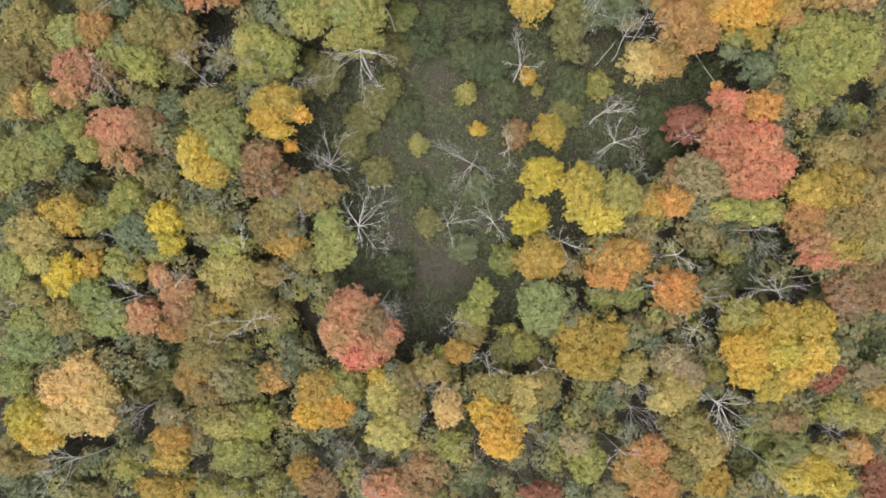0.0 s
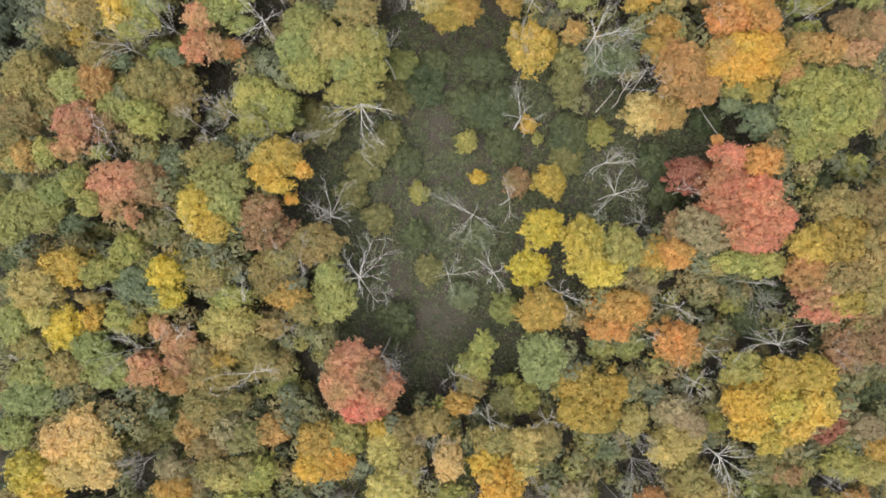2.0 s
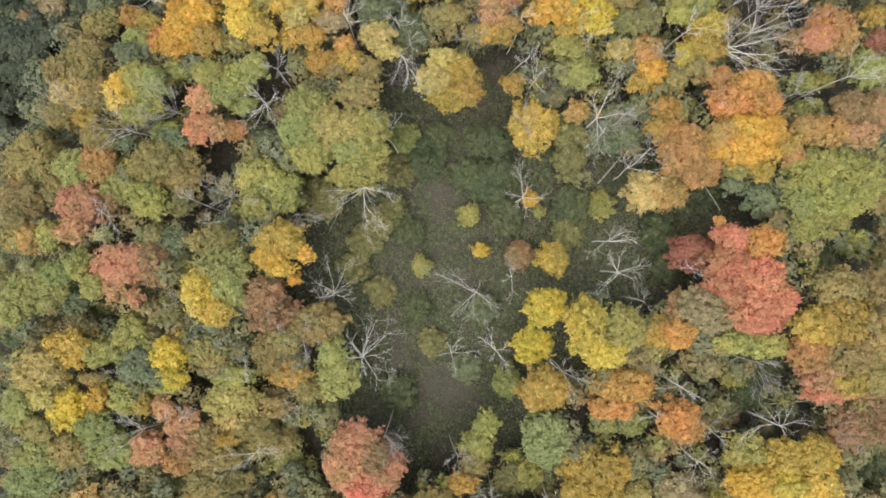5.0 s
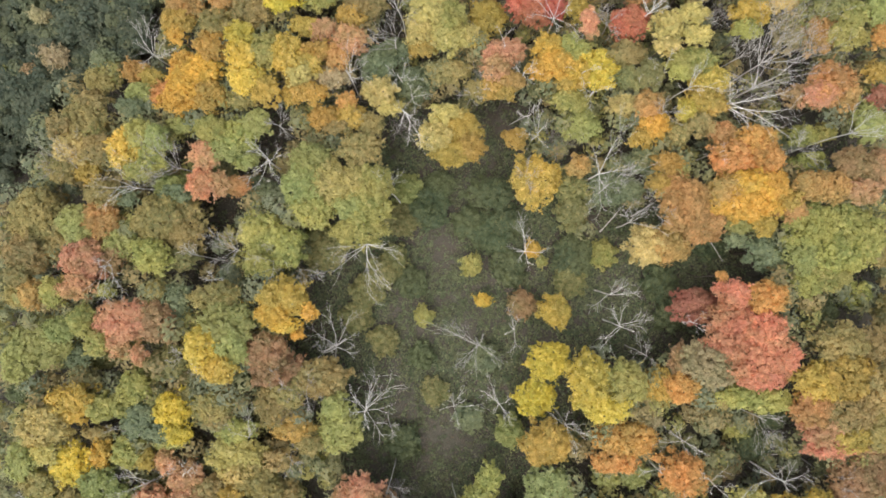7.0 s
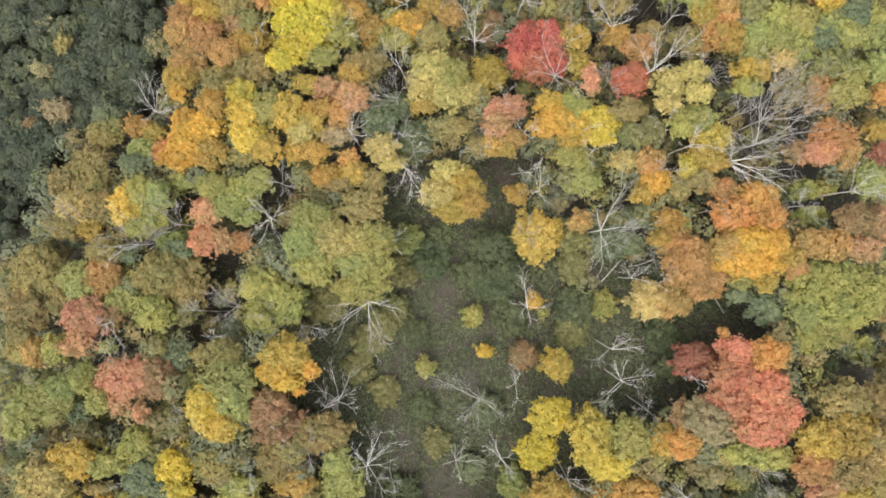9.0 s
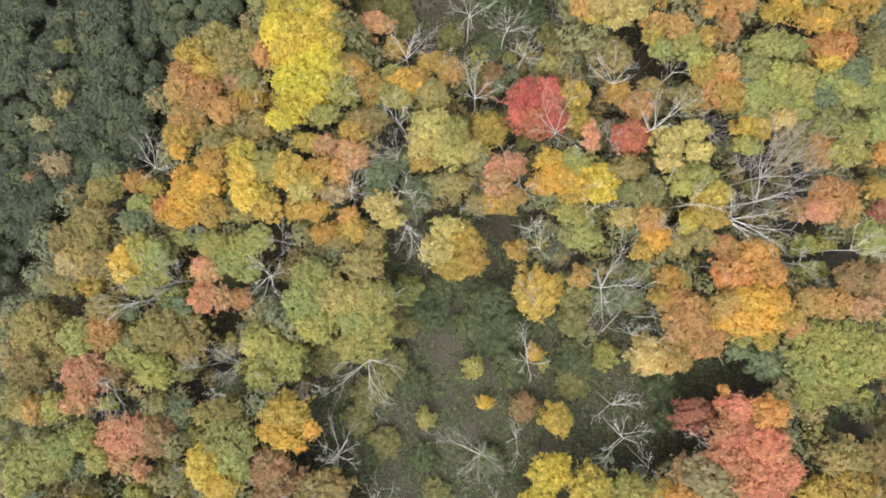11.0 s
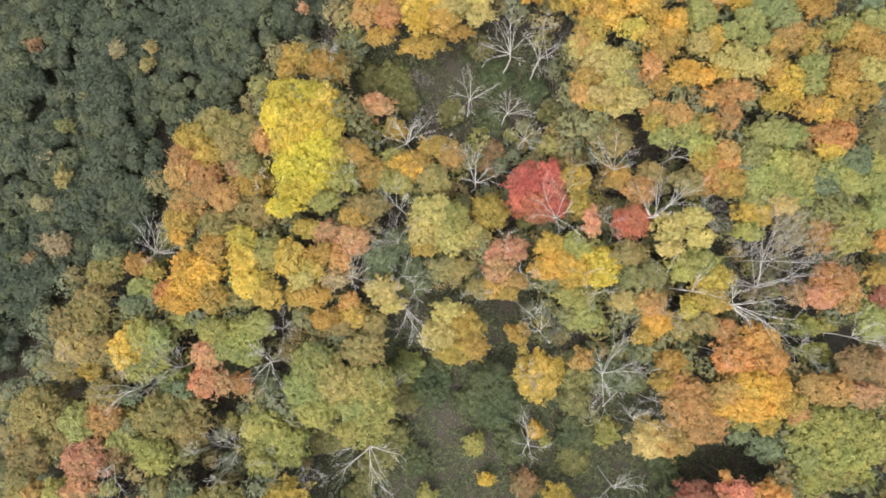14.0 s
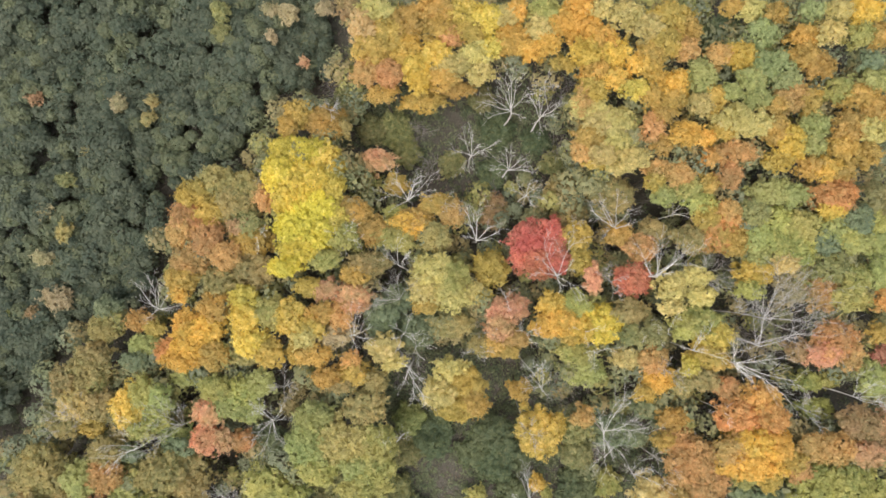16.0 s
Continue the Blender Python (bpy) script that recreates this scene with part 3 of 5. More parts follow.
tree("yellow_green", (44.5, 14.4, 5.6, 1.6, 1.4))
tree("ochre", (46.8, 13.0, 6.5, 1.1, 1.3))
tree("dark_green", (40.8, 12.6, 5.0, 2.1, 2.0))
tree("red", (28.8, 14.8, 10.3, 1.7, 1.4))
tree("orange", (27.9, 16.5, 9.2, 0.5, 0.6))
tree("orange", (32.3, 14.3, 10.4, 2.1, 1.7))
tree("crimson", (26.2, 13.3, 7.6, 2.4, 1.8))
tree("red", (28.9, 12.3, 10.2, 2.5, 1.9))
tree("red", (32.0, 10.8, 10.7, 2.4, 2.2))
tree("red", (28.4, 10.2, 10.0, 2.2, 1.8))
tree("red", (33.4, 8.3, 10.3, 2.1, 1.9), (30.7, 7.7, 10.4, 2.7, 2.1), (31.9, 6.1, 10.0, 2.5, 1.1))
tree("fawn", (27.1, 7.4, 9.9, 2.7, 2.2), (25.9, 8.3, 8.8, 1.9, 1.5))
tree("orange", (24.3, 4.9, 8.7, 1.8, 1.6))
tree("russet", (24.3, 7.6, 8.0, 1.2, 2.0))
tree("amber", (22.2, 4.7, 7.4, 1.6, 2.0))
tree("yellow_green", (29.9, 4.1, 9.3, 2.8, 1.2))
tree("yellow_green", (32.9, 3.8, 9.6, 2.2, 1.2))
tree("ochre", (28.2, 3.6, 8.5, 1.7, 0.8))
tree("fawn", (21.4, 1.3, 7.0, 1.2, 1.2))
tree("ochre", (39.5, 9.6, 10.9, 2.4, 2.0))
tree("ochre", (43.4, 9.7, 10.3, 1.8, 2.2))
tree("amber", (40.1, 6.3, 11.3, 2.6, 2.4))
tree("ochre", (42.9, 5.1, 11.3, 1.8, 2.5))
tree("amber", (37.0, 5.7, 10.8, 2.2, 2.2))
tree("peach", (36.6, 3.2, 10.6, 2.1, 1.8))
tree("ochre", (40.4, 2.8, 10.9, 2.6, 2.3))
tree("rose", (38.2, 0.6, 10.3, 2.2, 1.7))
tree("amber", (40.2, 0.1, 10.5, 2.2, 1.6))
tree("ochre", (43.3, 1.2, 10.6, 1.6, 2.3))
tree("green", (-44.1, -2.1, 9.1, 1.6, 2.2))
tree("straw", (-41.7, -1.3, 8.9, 1.4, 1.3))
tree("lemon", (-39.5, -2.8, 8.5, 2.1, 2.2))
tree("ochre", (-42.5, -4.6, 8.8, 2.0, 1.2))
tree("gold", (-36.3, -1.7, 8.2, 1.1, 1.4))
tree("yellow_green", (-33.7, -1.5, 8.3, 1.7, 1.7))
tree("amber", (-31.8, -2.3, 8.1, 1.1, 1.1))
tree("green", (-36.5, -4.8, 8.6, 2.0, 1.7), (-35.1, -7.2, 8.0, 2.7, 2.0))
tree("green", (-42.2, -7.5, 8.9, 2.8, 1.6))
tree("pale_green", (-42.8, -9.9, 9.0, 3.0, 2.2))
tree("ochre", (-39.4, -7.1, 8.6, 2.2, 1.9))
tree("green", (-44.1, -13.3, 9.1, 2.0, 1.6))
tree("rose", (-29.7, -2.5, 8.0, 1.2, 1.2))
tree("rose", (-27.9, -4.3, 7.6, 1.9, 1.7))
tree("rose", (-31.6, -7.1, 7.7, 1.8, 1.7))
tree("rose", (-27.6, -6.5, 7.6, 1.8, 1.7))
tree("peach", (-28.1, -8.6, 7.7, 1.8, 1.1))
tree("ochre", (-25.6, -6.2, 7.5, 1.7, 1.7))
tree("ochre", (-23.6, -8.0, 7.6, 2.0, 1.4))
tree("ochre", (-26.0, -8.3, 7.7, 1.4, 1.0))
tree("green", (-29.6, -0.5, 7.4, 1.7, 1.1))
tree("straw", (-23.0, -2.3, 7.1, 2.8, 1.9), (-22.4, -4.4, 6.9, 2.4, 1.7))
tree("amber", (-23.2, -6.2, 7.4, 1.4, 0.8))
tree("ochre", (-20.7, -4.9, 7.0, 1.9, 1.7))
tree("ochre", (-18.0, -2.8, 7.0, 1.7, 1.1))
tree("ochre", (-19.6, -6.3, 6.7, 1.8, 1.3), (-20.9, -7.5, 6.3, 2.1, 1.1), (-18.1, -6.8, 5.7, 1.7, 1.5))
tree("green", (-17.6, -9.4, 5.0, 1.7, 1.5))
tree("ochre", (-25.0, -11.2, 8.1, 2.5, 2.1))
tree("peach", (-26.2, -13.3, 7.8, 2.0, 2.0))
tree("fawn", (-22.5, -13.6, 8.1, 2.5, 2.0))
tree("ochre", (-24.7, -15.2, 8.1, 2.0, 1.4))
tree("olive", (-20.9, -14.1, 8.0, 2.1, 1.8))
tree("peach", (-18.2, -13.7, 7.7, 1.7, 1.6))
tree("ochre", (-23.0, -10.9, 7.1, 2.5, 1.4))
tree("yellow_green", (-19.7, -18.2, 7.8, 2.1, 2.0))
tree("straw", (-22.6, -18.6, 7.9, 2.5, 1.5))
tree("ochre", (-23.8, -17.4, 8.0, 1.9, 1.2))
tree("ochre", (-21.0, -17.4, 7.9, 1.7, 1.3))
tree("green", (-21.5, -21.8, 7.9, 2.7, 2.1))
tree("yellow_green", (-21.9, -21.0, 7.9, 1.8, 1.2))
tree("tan", (-37.2, -12.9, 9.0, 2.2, 2.0))
tree("tan", (-39.6, -14.4, 9.0, 2.0, 2.0), (-36.8, -15.5, 9.0, 2.9, 2.2), (-35.1, -15.2, 8.7, 1.5, 2.2), (-38.4, -17.3, 9.3, 2.4, 1.6), (-35.5, -17.8, 8.8, 2.0, 1.5))
tree("yellow", (-42.8, -17.4, 8.9, 2.3, 2.2), (-41.4, -19.6, 8.7, 2.1, 1.4))
tree("ochre", (-44.2, -22.2, 8.5, 2.0, 1.2))
tree("ochre", (-42.5, -22.3, 7.5, 1.4, 1.1))
tree("olive", (-31.2, -13.0, 5.0, 2.9, 2.9))
tree("olive", (-33.1, -15.4, 5.0, 2.1, 1.7))
tree("dark_green", (-31.8, -10.6, 5.0, 2.9, 1.7))
tree("olive", (-39.3, -11.1, 7.0, 2.5, 1.4))
tree("fawn", (-28.3, -17.5, 8.1, 1.8, 1.5))
tree("amber", (-28.2, -19.7, 8.2, 2.0, 1.7), (-28.5, -21.9, 7.8, 2.0, 1.4))
tree("fawn", (-26.7, -19.7, 7.2, 1.6, 2.2))
tree("yellow_green", (-32.8, -23.1, 7.7, 1.4, 1.2))
tree("amber", (-29.2, -25.0, 8.2, 3.0, 1.3))
tree("yellow_green", (-24.1, -25.3, 8.2, 1.7, 1.1))
tree("yellow_green", (-22.1, -25.6, 7.2, 1.7, 1.3))
tree("dark_green", (-44.2, -25.7, 6.0, 3.4, 2.1))
tree("olive", (-39.3, -26.1, 6.0, 2.8, 1.3))
tree("ochre", (-14.9, -1.1, 7.1, 1.4, 1.4))
tree("yellow_green", (-15.0, -3.8, 4.0, 1.8, 0.7))
tree("rose", (-9.7, -6.2, 8.6, 2.5, 2.0), (-10.5, -8.8, 9.0, 2.1, 2.2))
tree("russet", (-7.8, -7.7, 8.7, 2.2, 2.0))
tree("rose", (-6.6, -9.4, 8.5, 2.0, 1.9))
tree("red", (-8.5, -10.9, 8.4, 2.6, 1.8))
tree("red", (-5.5, -8.7, 8.5, 1.2, 1.4))
tree("amber", (-13.2, -14.7, 8.3, 2.2, 2.2))
tree("gold", (-11.4, -16.6, 8.3, 2.1, 2.0), (-13.7, -17.1, 8.5, 1.7, 1.4))
tree("yellow_green", (-10.1, -14.2, 8.4, 2.0, 2.0))
tree("yellow", (-6.7, -13.1, 8.5, 1.3, 1.2))
tree("straw", (-5.9, -15.3, 9.2, 2.0, 2.1))
tree("straw", (-5.4, -18.5, 10.2, 2.3, 1.9))
tree("ochre", (-3.3, -16.1, 9.8, 1.3, 2.0))
tree("ochre", (-4.0, -13.3, 8.9, 2.2, 1.5))
tree("ochre", (-1.4, -12.5, 8.6, 2.2, 1.5))
tree("tan", (0.5, -16.2, 9.5, 1.5, 2.1))
tree("yellow_green", (0.9, -20.2, 9.4, 1.9, 1.6))
tree("ochre", (-2.0, -20.5, 8.8, 1.6, 1.1))
tree("gold", (4.4, -16.5, 9.4, 1.7, 1.5), (5.8, -18.2, 10.1, 2.3, 2.1), (6.1, -20.2, 9.9, 1.9, 1.0))
tree("ochre", (5.0, -14.5, 9.1, 2.0, 1.8))
tree("straw", (8.5, -14.9, 9.0, 2.0, 2.1), (7.9, -17.0, 9.5, 1.6, 1.0))
tree("ochre", (10.5, -14.5, 8.9, 1.5, 2.0))
tree("yellow_green", (4.2, -4.8, 7.4, 1.4, 1.5))
tree("yellow_green", (3.1, -7.1, 7.4, 1.7, 1.7))
tree("ochre", (2.9, -8.8, 7.5, 1.6, 1.3))
tree("amber", (1.5, -10.7, 7.8, 1.6, 1.2))
tree("yellow_green", (0.2, -11.1, 7.0, 1.1, 1.0))
tree("pale_green", (10.2, -6.0, 9.4, 2.3, 2.7))
tree("amber", (14.2, -8.8, 8.6, 2.5, 2.1), (17.0, -9.3, 8.6, 2.2, 2.0), (15.3, -11.8, 8.9, 2.6, 1.8), (13.2, -11.0, 8.9, 1.6, 1.4))
tree("yellow_green", (8.7, -10.6, 6.0, 1.7, 1.7))
tree("olive", (6.8, -11.0, 6.0, 1.6, 1.7))
tree("yellow_green", (7.2, -9.0, 5.0, 1.1, 0.9))
tree("fawn", (13.8, -20.2, 8.6, 1.6, 1.6))
tree("yellow_green", (15.0, -22.1, 8.7, 2.0, 2.1))
tree("yellow_green", (12.8, -22.2, 5.0, 1.1, 0.9))
tree("amber", (-14.6, -22.9, 8.4, 1.4, 1.4))
tree("russet", (-12.7, -24.3, 8.6, 2.4, 1.5))
tree("rose", (-6.0, -24.1, 9.8, 2.3, 1.6))
tree("russet", (-2.8, -23.6, 9.7, 2.4, 1.8), (-1.8, -22.1, 9.7, 2.0, 1.2))
tree("crimson", (10.4, -25.4, 8.0, 2.3, 1.0))
tree("dark_green", (3.5, -24.2, 5.0, 2.1, 1.5))
tree("orange", (18.5, -0.7, 8.2, 3.1, 1.8), (17.3, -2.9, 8.0, 2.3, 1.2))
tree("orange", (24.6, -4.4, 8.1, 2.4, 2.3))
tree("green", (19.8, -4.9, 6.0, 1.8, 1.5))
tree("green", (16.8, -5.2, 6.0, 1.5, 1.2))
tree("yellow_green", (32.0, -0.6, 4.0, 1.2, 1.1))
tree("red", (38.7, -0.9, 10.0, 2.5, 1.1))
tree("russet", (43.7, -1.7, 8.6, 2.2, 1.1))
tree("russet", (42.0, -4.6, 9.2, 2.9, 2.5), (44.7, -3.7, 9.3, 1.6, 2.6))
tree("yellow_green", (30.5, -6.8, 10.2, 2.4, 1.7))
tree("amber", (33.4, -7.0, 11.2, 2.1, 1.8))
tree("yellow", (37.2, -7.3, 10.5, 2.4, 2.1))
tree("gold", (31.0, -9.6, 10.6, 2.5, 2.1))
tree("yellow", (34.1, -10.1, 10.5, 2.4, 2.0), (37.5, -10.4, 10.6, 2.1, 1.9))
tree("gold", (31.3, -12.3, 9.8, 2.2, 1.6))
tree("yellow", (33.4, -13.9, 9.5, 2.1, 1.5), (35.5, -12.9, 9.7, 1.7, 1.5))
tree("amber", (30.0, -10.7, 9.3, 1.5, 1.4))
tree("crimson", (40.2, -12.6, 7.6, 2.5, 2.7))
tree("russet", (42.0, -10.7, 7.3, 1.2, 1.7))
tree("dark_green", (46.8, -11.1, 5.0, 2.1, 2.7))
tree("olive", (42.9, -14.4, 7.2, 1.7, 1.4))
tree("fawn", (44.0, -13.3, 8.2, 1.7, 1.5))
tree("amber", (45.2, -15.4, 8.2, 1.4, 1.3))
tree("yellow_green", (41.9, -17.1, 7.8, 2.3, 1.7))
tree("straw", (44.5, -17.7, 8.3, 1.7, 1.5))
tree("yellow_green", (29.5, -13.3, 5.0, 1.7, 1.3))
tree("fawn", (24.4, -11.9, 7.1, 2.3, 1.9))
tree("straw", (24.6, -14.9, 7.9, 2.7, 2.1))
tree("fawn", (25.7, -13.3, 7.7, 2.1, 1.9))
tree("straw", (23.4, -16.0, 8.0, 2.0, 1.2))
tree("straw", (20.1, -12.6, 7.3, 1.4, 1.7))
tree("blue_green", (16.7, -15.9, 6.0, 1.7, 1.2))
tree("ochre", (25.5, -18.7, 8.7, 2.4, 2.1))
tree("straw", (26.7, -20.9, 9.0, 2.1, 2.3))
tree("ochre", (24.7, -22.6, 9.2, 2.2, 2.2))
tree("amber", (27.6, -23.8, 9.0, 2.2, 1.9))
tree("ochre", (29.0, -20.2, 7.6, 1.2, 1.1))
tree("peach", (21.3, -21.0, 9.0, 2.1, 1.6), (20.1, -22.7, 8.8, 2.5, 1.6), (21.9, -24.3, 9.6, 2.6, 1.6))
tree("fawn", (17.2, -25.0, 9.0, 1.6, 1.1))
tree("olive", (35.1, -17.6, 8.2, 3.0, 1.7))
tree("russet", (35.5, -17.8, 8.6, 1.6, 1.1))
tree("olive", (36.2, -20.4, 8.6, 2.1, 1.4))
tree("green", (34.5, -20.4, 6.0, 2.1, 1.5))
tree("lemon", (38.1, -22.4, 9.1, 2.6, 1.6))
tree("yellow", (39.7, -24.0, 9.4, 2.6, 1.6))
tree("yellow", (36.3, -23.7, 9.2, 2.2, 1.5))
tree("straw", (39.8, -21.0, 8.8, 2.0, 1.2))
tree("yellow_green", (34.9, -22.3, 8.7, 1.6, 1.3))
tree("peach", (42.7, -20.8, 8.6, 1.6, 1.5))
tree("crimson", (44.8, -24.0, 8.5, 1.5, 2.4))
tree("dark_green", (32.7, -22.2, 5.0, 1.5, 1.2))
tree("olive", (33.9, -24.5, 6.0, 2.3, 2.2))
tree("blue_green", (32.1, -25.7, 6.0, 1.7, 1.3))
tree("ochre", (-42.4, 48.3, 5.0, 0.8, 1.2))
tree("fawn", (-44.9, 45.4, 5.0, 1.1, 0.8))
tree("fawn", (-43.3, 41.0, 5.0, 1.6, 1.4))
tree("russet", (-45.8, 39.4, 5.0, 0.9, 0.9))
tree("yellow_green", (-48.2, 39.3, 5.0, 0.7, 0.7))
tree("blue_green", (-36.6, 39.9, 7.0, 1.8, 1.3))
tree("ochre", (-37.0, 37.7, 7.3, 1.8, 1.4))
tree("orange", (-33.1, 38.6, 7.2, 1.5, 1.1))
tree("amber", (-31.1, 37.8, 7.7, 1.3, 0.8))
tree("green", (-32.2, 36.0, 7.8, 2.0, 1.3))
tree("blue_green", (-33.2, 34.5, 8.2, 1.6, 1.2))
tree("peach", (-27.6, 48.0, 9.4, 1.6, 1.9))
tree("peach", (-26.8, 44.8, 9.6, 1.9, 1.9))
tree("amber", (-27.6, 43.0, 9.5, 1.6, 1.4))
tree("gold", (-27.8, 41.6, 9.4, 1.0, 1.0))
tree("peach", (-24.6, 47.0, 10.2, 1.6, 1.7), (-22.7, 45.4, 10.3, 1.6, 1.6))
tree("ochre", (-23.6, 42.8, 10.1, 1.7, 1.4))
tree("amber", (-20.5, 47.0, 9.7, 2.2, 1.9))
tree("ochre", (-20.1, 43.9, 10.0, 2.1, 1.8))
tree("russet", (-21.3, 48.4, 9.9, 1.6, 1.0))
tree("yellow", (-20.8, 41.2, 10.6, 1.5, 1.3), (-20.8, 39.1, 10.5, 1.6, 1.6))
tree("yellow", (-20.2, 36.7, 10.7, 1.9, 1.6))
tree("amber", (-18.5, 35.6, 10.8, 1.6, 1.5))
tree("ochre", (-21.3, 35.1, 9.3, 2.0, 1.0))
tree("amber", (-24.1, 40.2, 10.2, 1.5, 1.6))
tree("gold", (-27.0, 38.6, 9.3, 1.6, 1.5), (-26.3, 36.5, 9.7, 2.4, 2.0))
tree("orange", (-29.4, 35.8, 8.8, 1.3, 1.1))
tree("gold", (-27.6, 34.8, 9.6, 2.2, 1.2))
tree("amber", (-24.2, 35.3, 10.0, 1.6, 1.6))
tree("gold", (-25.1, 37.9, 10.0, 1.8, 1.5))
tree("yellow_green", (-18.0, 39.7, 10.7, 2.2, 1.6))
tree("yellow", (-16.1, 39.3, 11.2, 1.5, 1.9))
tree("straw", (-14.8, 37.6, 11.0, 1.4, 1.4))
tree("amber", (-15.9, 35.6, 9.8, 0.9, 1.3))
tree("ochre", (-38.3, 33.3, 8.2, 2.4, 2.1), (-40.3, 32.4, 8.5, 1.5, 1.6))
tree("straw", (-39.0, 30.0, 8.9, 2.0, 1.9))
tree("ochre", (-36.3, 30.0, 9.1, 1.6, 1.6))
tree("ochre", (-40.2, 28.0, 8.9, 1.8, 1.4))
tree("amber", (-37.8, 27.7, 8.0, 1.5, 1.2))
tree("ochre", (-37.5, 35.1, 8.0, 1.8, 1.2))
tree("yellow", (-33.0, 29.9, 9.7, 2.1, 2.1))
tree("yellow_green", (-31.5, 31.3, 9.8, 1.7, 1.6))
tree("yellow_green", (-30.4, 29.0, 9.5, 1.4, 1.6), (-31.7, 27.6, 9.4, 1.6, 1.0))
tree("green", (-29.7, 31.0, 9.9, 1.2, 1.4))
tree("green", (-27.8, 32.7, 7.8, 2.0, 1.0))
tree("yellow_green", (-24.1, 31.9, 9.7, 1.8, 1.4))
tree("yellow_green", (-21.5, 31.3, 9.6, 2.0, 1.6))
tree("green", (-19.4, 32.4, 9.9, 1.4, 1.3))
tree("green", (-22.8, 29.9, 9.3, 2.1, 1.2))
tree("green", (-21.1, 28.9, 8.1, 1.4, 1.0))
tree("rose", (-25.1, 29.3, 9.3, 1.4, 1.6))
tree("red", (-25.6, 26.4, 8.9, 1.6, 1.6))
tree("rose", (-23.5, 26.4, 8.8, 1.2, 1.3))
tree("peach", (-21.8, 26.1, 8.7, 1.4, 1.0))
tree("blue_green", (-20.3, 26.1, 6.0, 1.7, 1.2))
tree("green", (-29.4, 26.2, 6.9, 2.2, 1.6))
tree("ochre", (-35.7, 25.3, 9.1, 2.0, 1.4))
tree("yellow_green", (-11.1, 47.3, 10.3, 1.9, 1.6))
tree("yellow_green", (-12.8, 44.9, 10.5, 1.6, 1.1))
tree("amber", (-7.5, 47.8, 9.6, 2.0, 1.4))
tree("gold", (-4.3, 48.4, 9.4, 2.0, 1.4))
tree("yellow_green", (-5.1, 46.5, 9.8, 1.5, 1.0))
tree("ochre", (-8.3, 44.4, 10.0, 2.2, 1.2))
tree("amber", (-9.8, 43.3, 10.0, 1.5, 1.1))
tree("amber", (-14.3, 42.1, 10.2, 1.6, 1.1))
tree("rose", (-12.6, 41.8, 10.3, 1.5, 1.1))
tree("rose", (-10.1, 41.0, 9.9, 1.9, 1.6))
tree("peach", (-11.2, 39.2, 10.1, 1.4, 1.4))
tree("amber", (-13.4, 39.4, 10.6, 1.5, 1.1))
tree("yellow", (-14.2, 38.1, 10.9, 1.6, 1.1))
tree("fawn", (-11.9, 37.2, 9.7, 2.0, 1.2))
tree("blue_green", (-7.4, 38.8, 8.0, 1.8, 2.0))
tree("blue_green", (-5.7, 40.5, 7.0, 2.1, 1.4))
tree("blue_green", (-3.5, 37.2, 7.0, 2.2, 1.9))
tree("straw", (-7.0, 35.7, 9.2, 1.6, 1.6), (-6.0, 34.2, 8.7, 1.2, 1.0))
tree("amber", (-14.0, 35.3, 10.5, 1.9, 1.1))
tree("amber", (-12.7, 32.9, 9.9, 1.6, 1.1))
tree("orange", (-10.2, 34.7, 9.6, 1.0, 1.1))
tree("amber", (-10.2, 33.0, 9.5, 1.7, 1.2))
tree("ochre", (-7.9, 32.3, 9.3, 1.5, 1.2))
tree("ochre", (-11.3, 32.0, 9.6, 1.6, 0.8))
tree("straw", (-1.7, 43.7, 10.4, 2.2, 1.7))
tree("yellow_green", (0.5, 43.1, 10.4, 1.6, 1.6))
tree("straw", (-2.3, 41.8, 9.9, 1.9, 1.7), (0.2, 41.2, 10.1, 2.0, 1.7))
tree("amber", (-2.6, 39.9, 9.4, 1.4, 0.9))
tree("straw", (2.2, 41.4, 9.3, 1.0, 1.2))
tree("amber", (4.2, 43.6, 8.7, 1.9, 1.9))
tree("amber", (3.3, 41.2, 8.7, 1.1, 0.9))
tree("ochre", (0.3, 37.9, 8.8, 2.2, 1.3))
tree("ochre", (3.2, 35.8, 9.2, 1.6, 1.1))
tree("scarlet", (8.0, 46.7, 9.2, 1.9, 1.9), (10.4, 47.0, 9.0, 1.7, 1.9), (8.9, 44.3, 9.0, 2.1, 1.5))
tree("scarlet", (11.2, 44.6, 9.2, 1.2, 1.5))
tree("scarlet", (7.1, 44.9, 9.1, 1.1, 1.4))
tree("amber", (13.0, 47.1, 9.1, 1.6, 1.5))
tree("amber", (13.4, 44.5, 8.9, 1.4, 1.3))
tree("rose", (5.8, 39.5, 9.7, 2.1, 1.5), (4.9, 37.8, 10.0, 1.5, 1.4))
tree("peach", (6.4, 36.6, 9.8, 1.5, 1.0))
tree("amber", (4.4, 35.8, 9.5, 1.2, 1.0))
tree("amber", (5.8, 35.4, 9.7, 1.0, 0.8))
tree("gold", (10.3, 40.2, 9.9, 1.4, 1.2), (11.1, 38.4, 9.9, 1.9, 1.4), (9.6, 37.9, 9.5, 1.5, 1.1))
tree("yellow_green", (12.5, 40.0, 9.6, 2.0, 1.4))
tree("lemon", (15.5, 37.9, 9.4, 2.1, 2.1))
tree("gold", (13.4, 37.8, 9.3, 1.3, 1.5))
tree("amber", (12.8, 36.5, 8.5, 1.7, 0.9))
tree("yellow_green", (13.0, 34.9, 8.5, 2.0, 1.2))
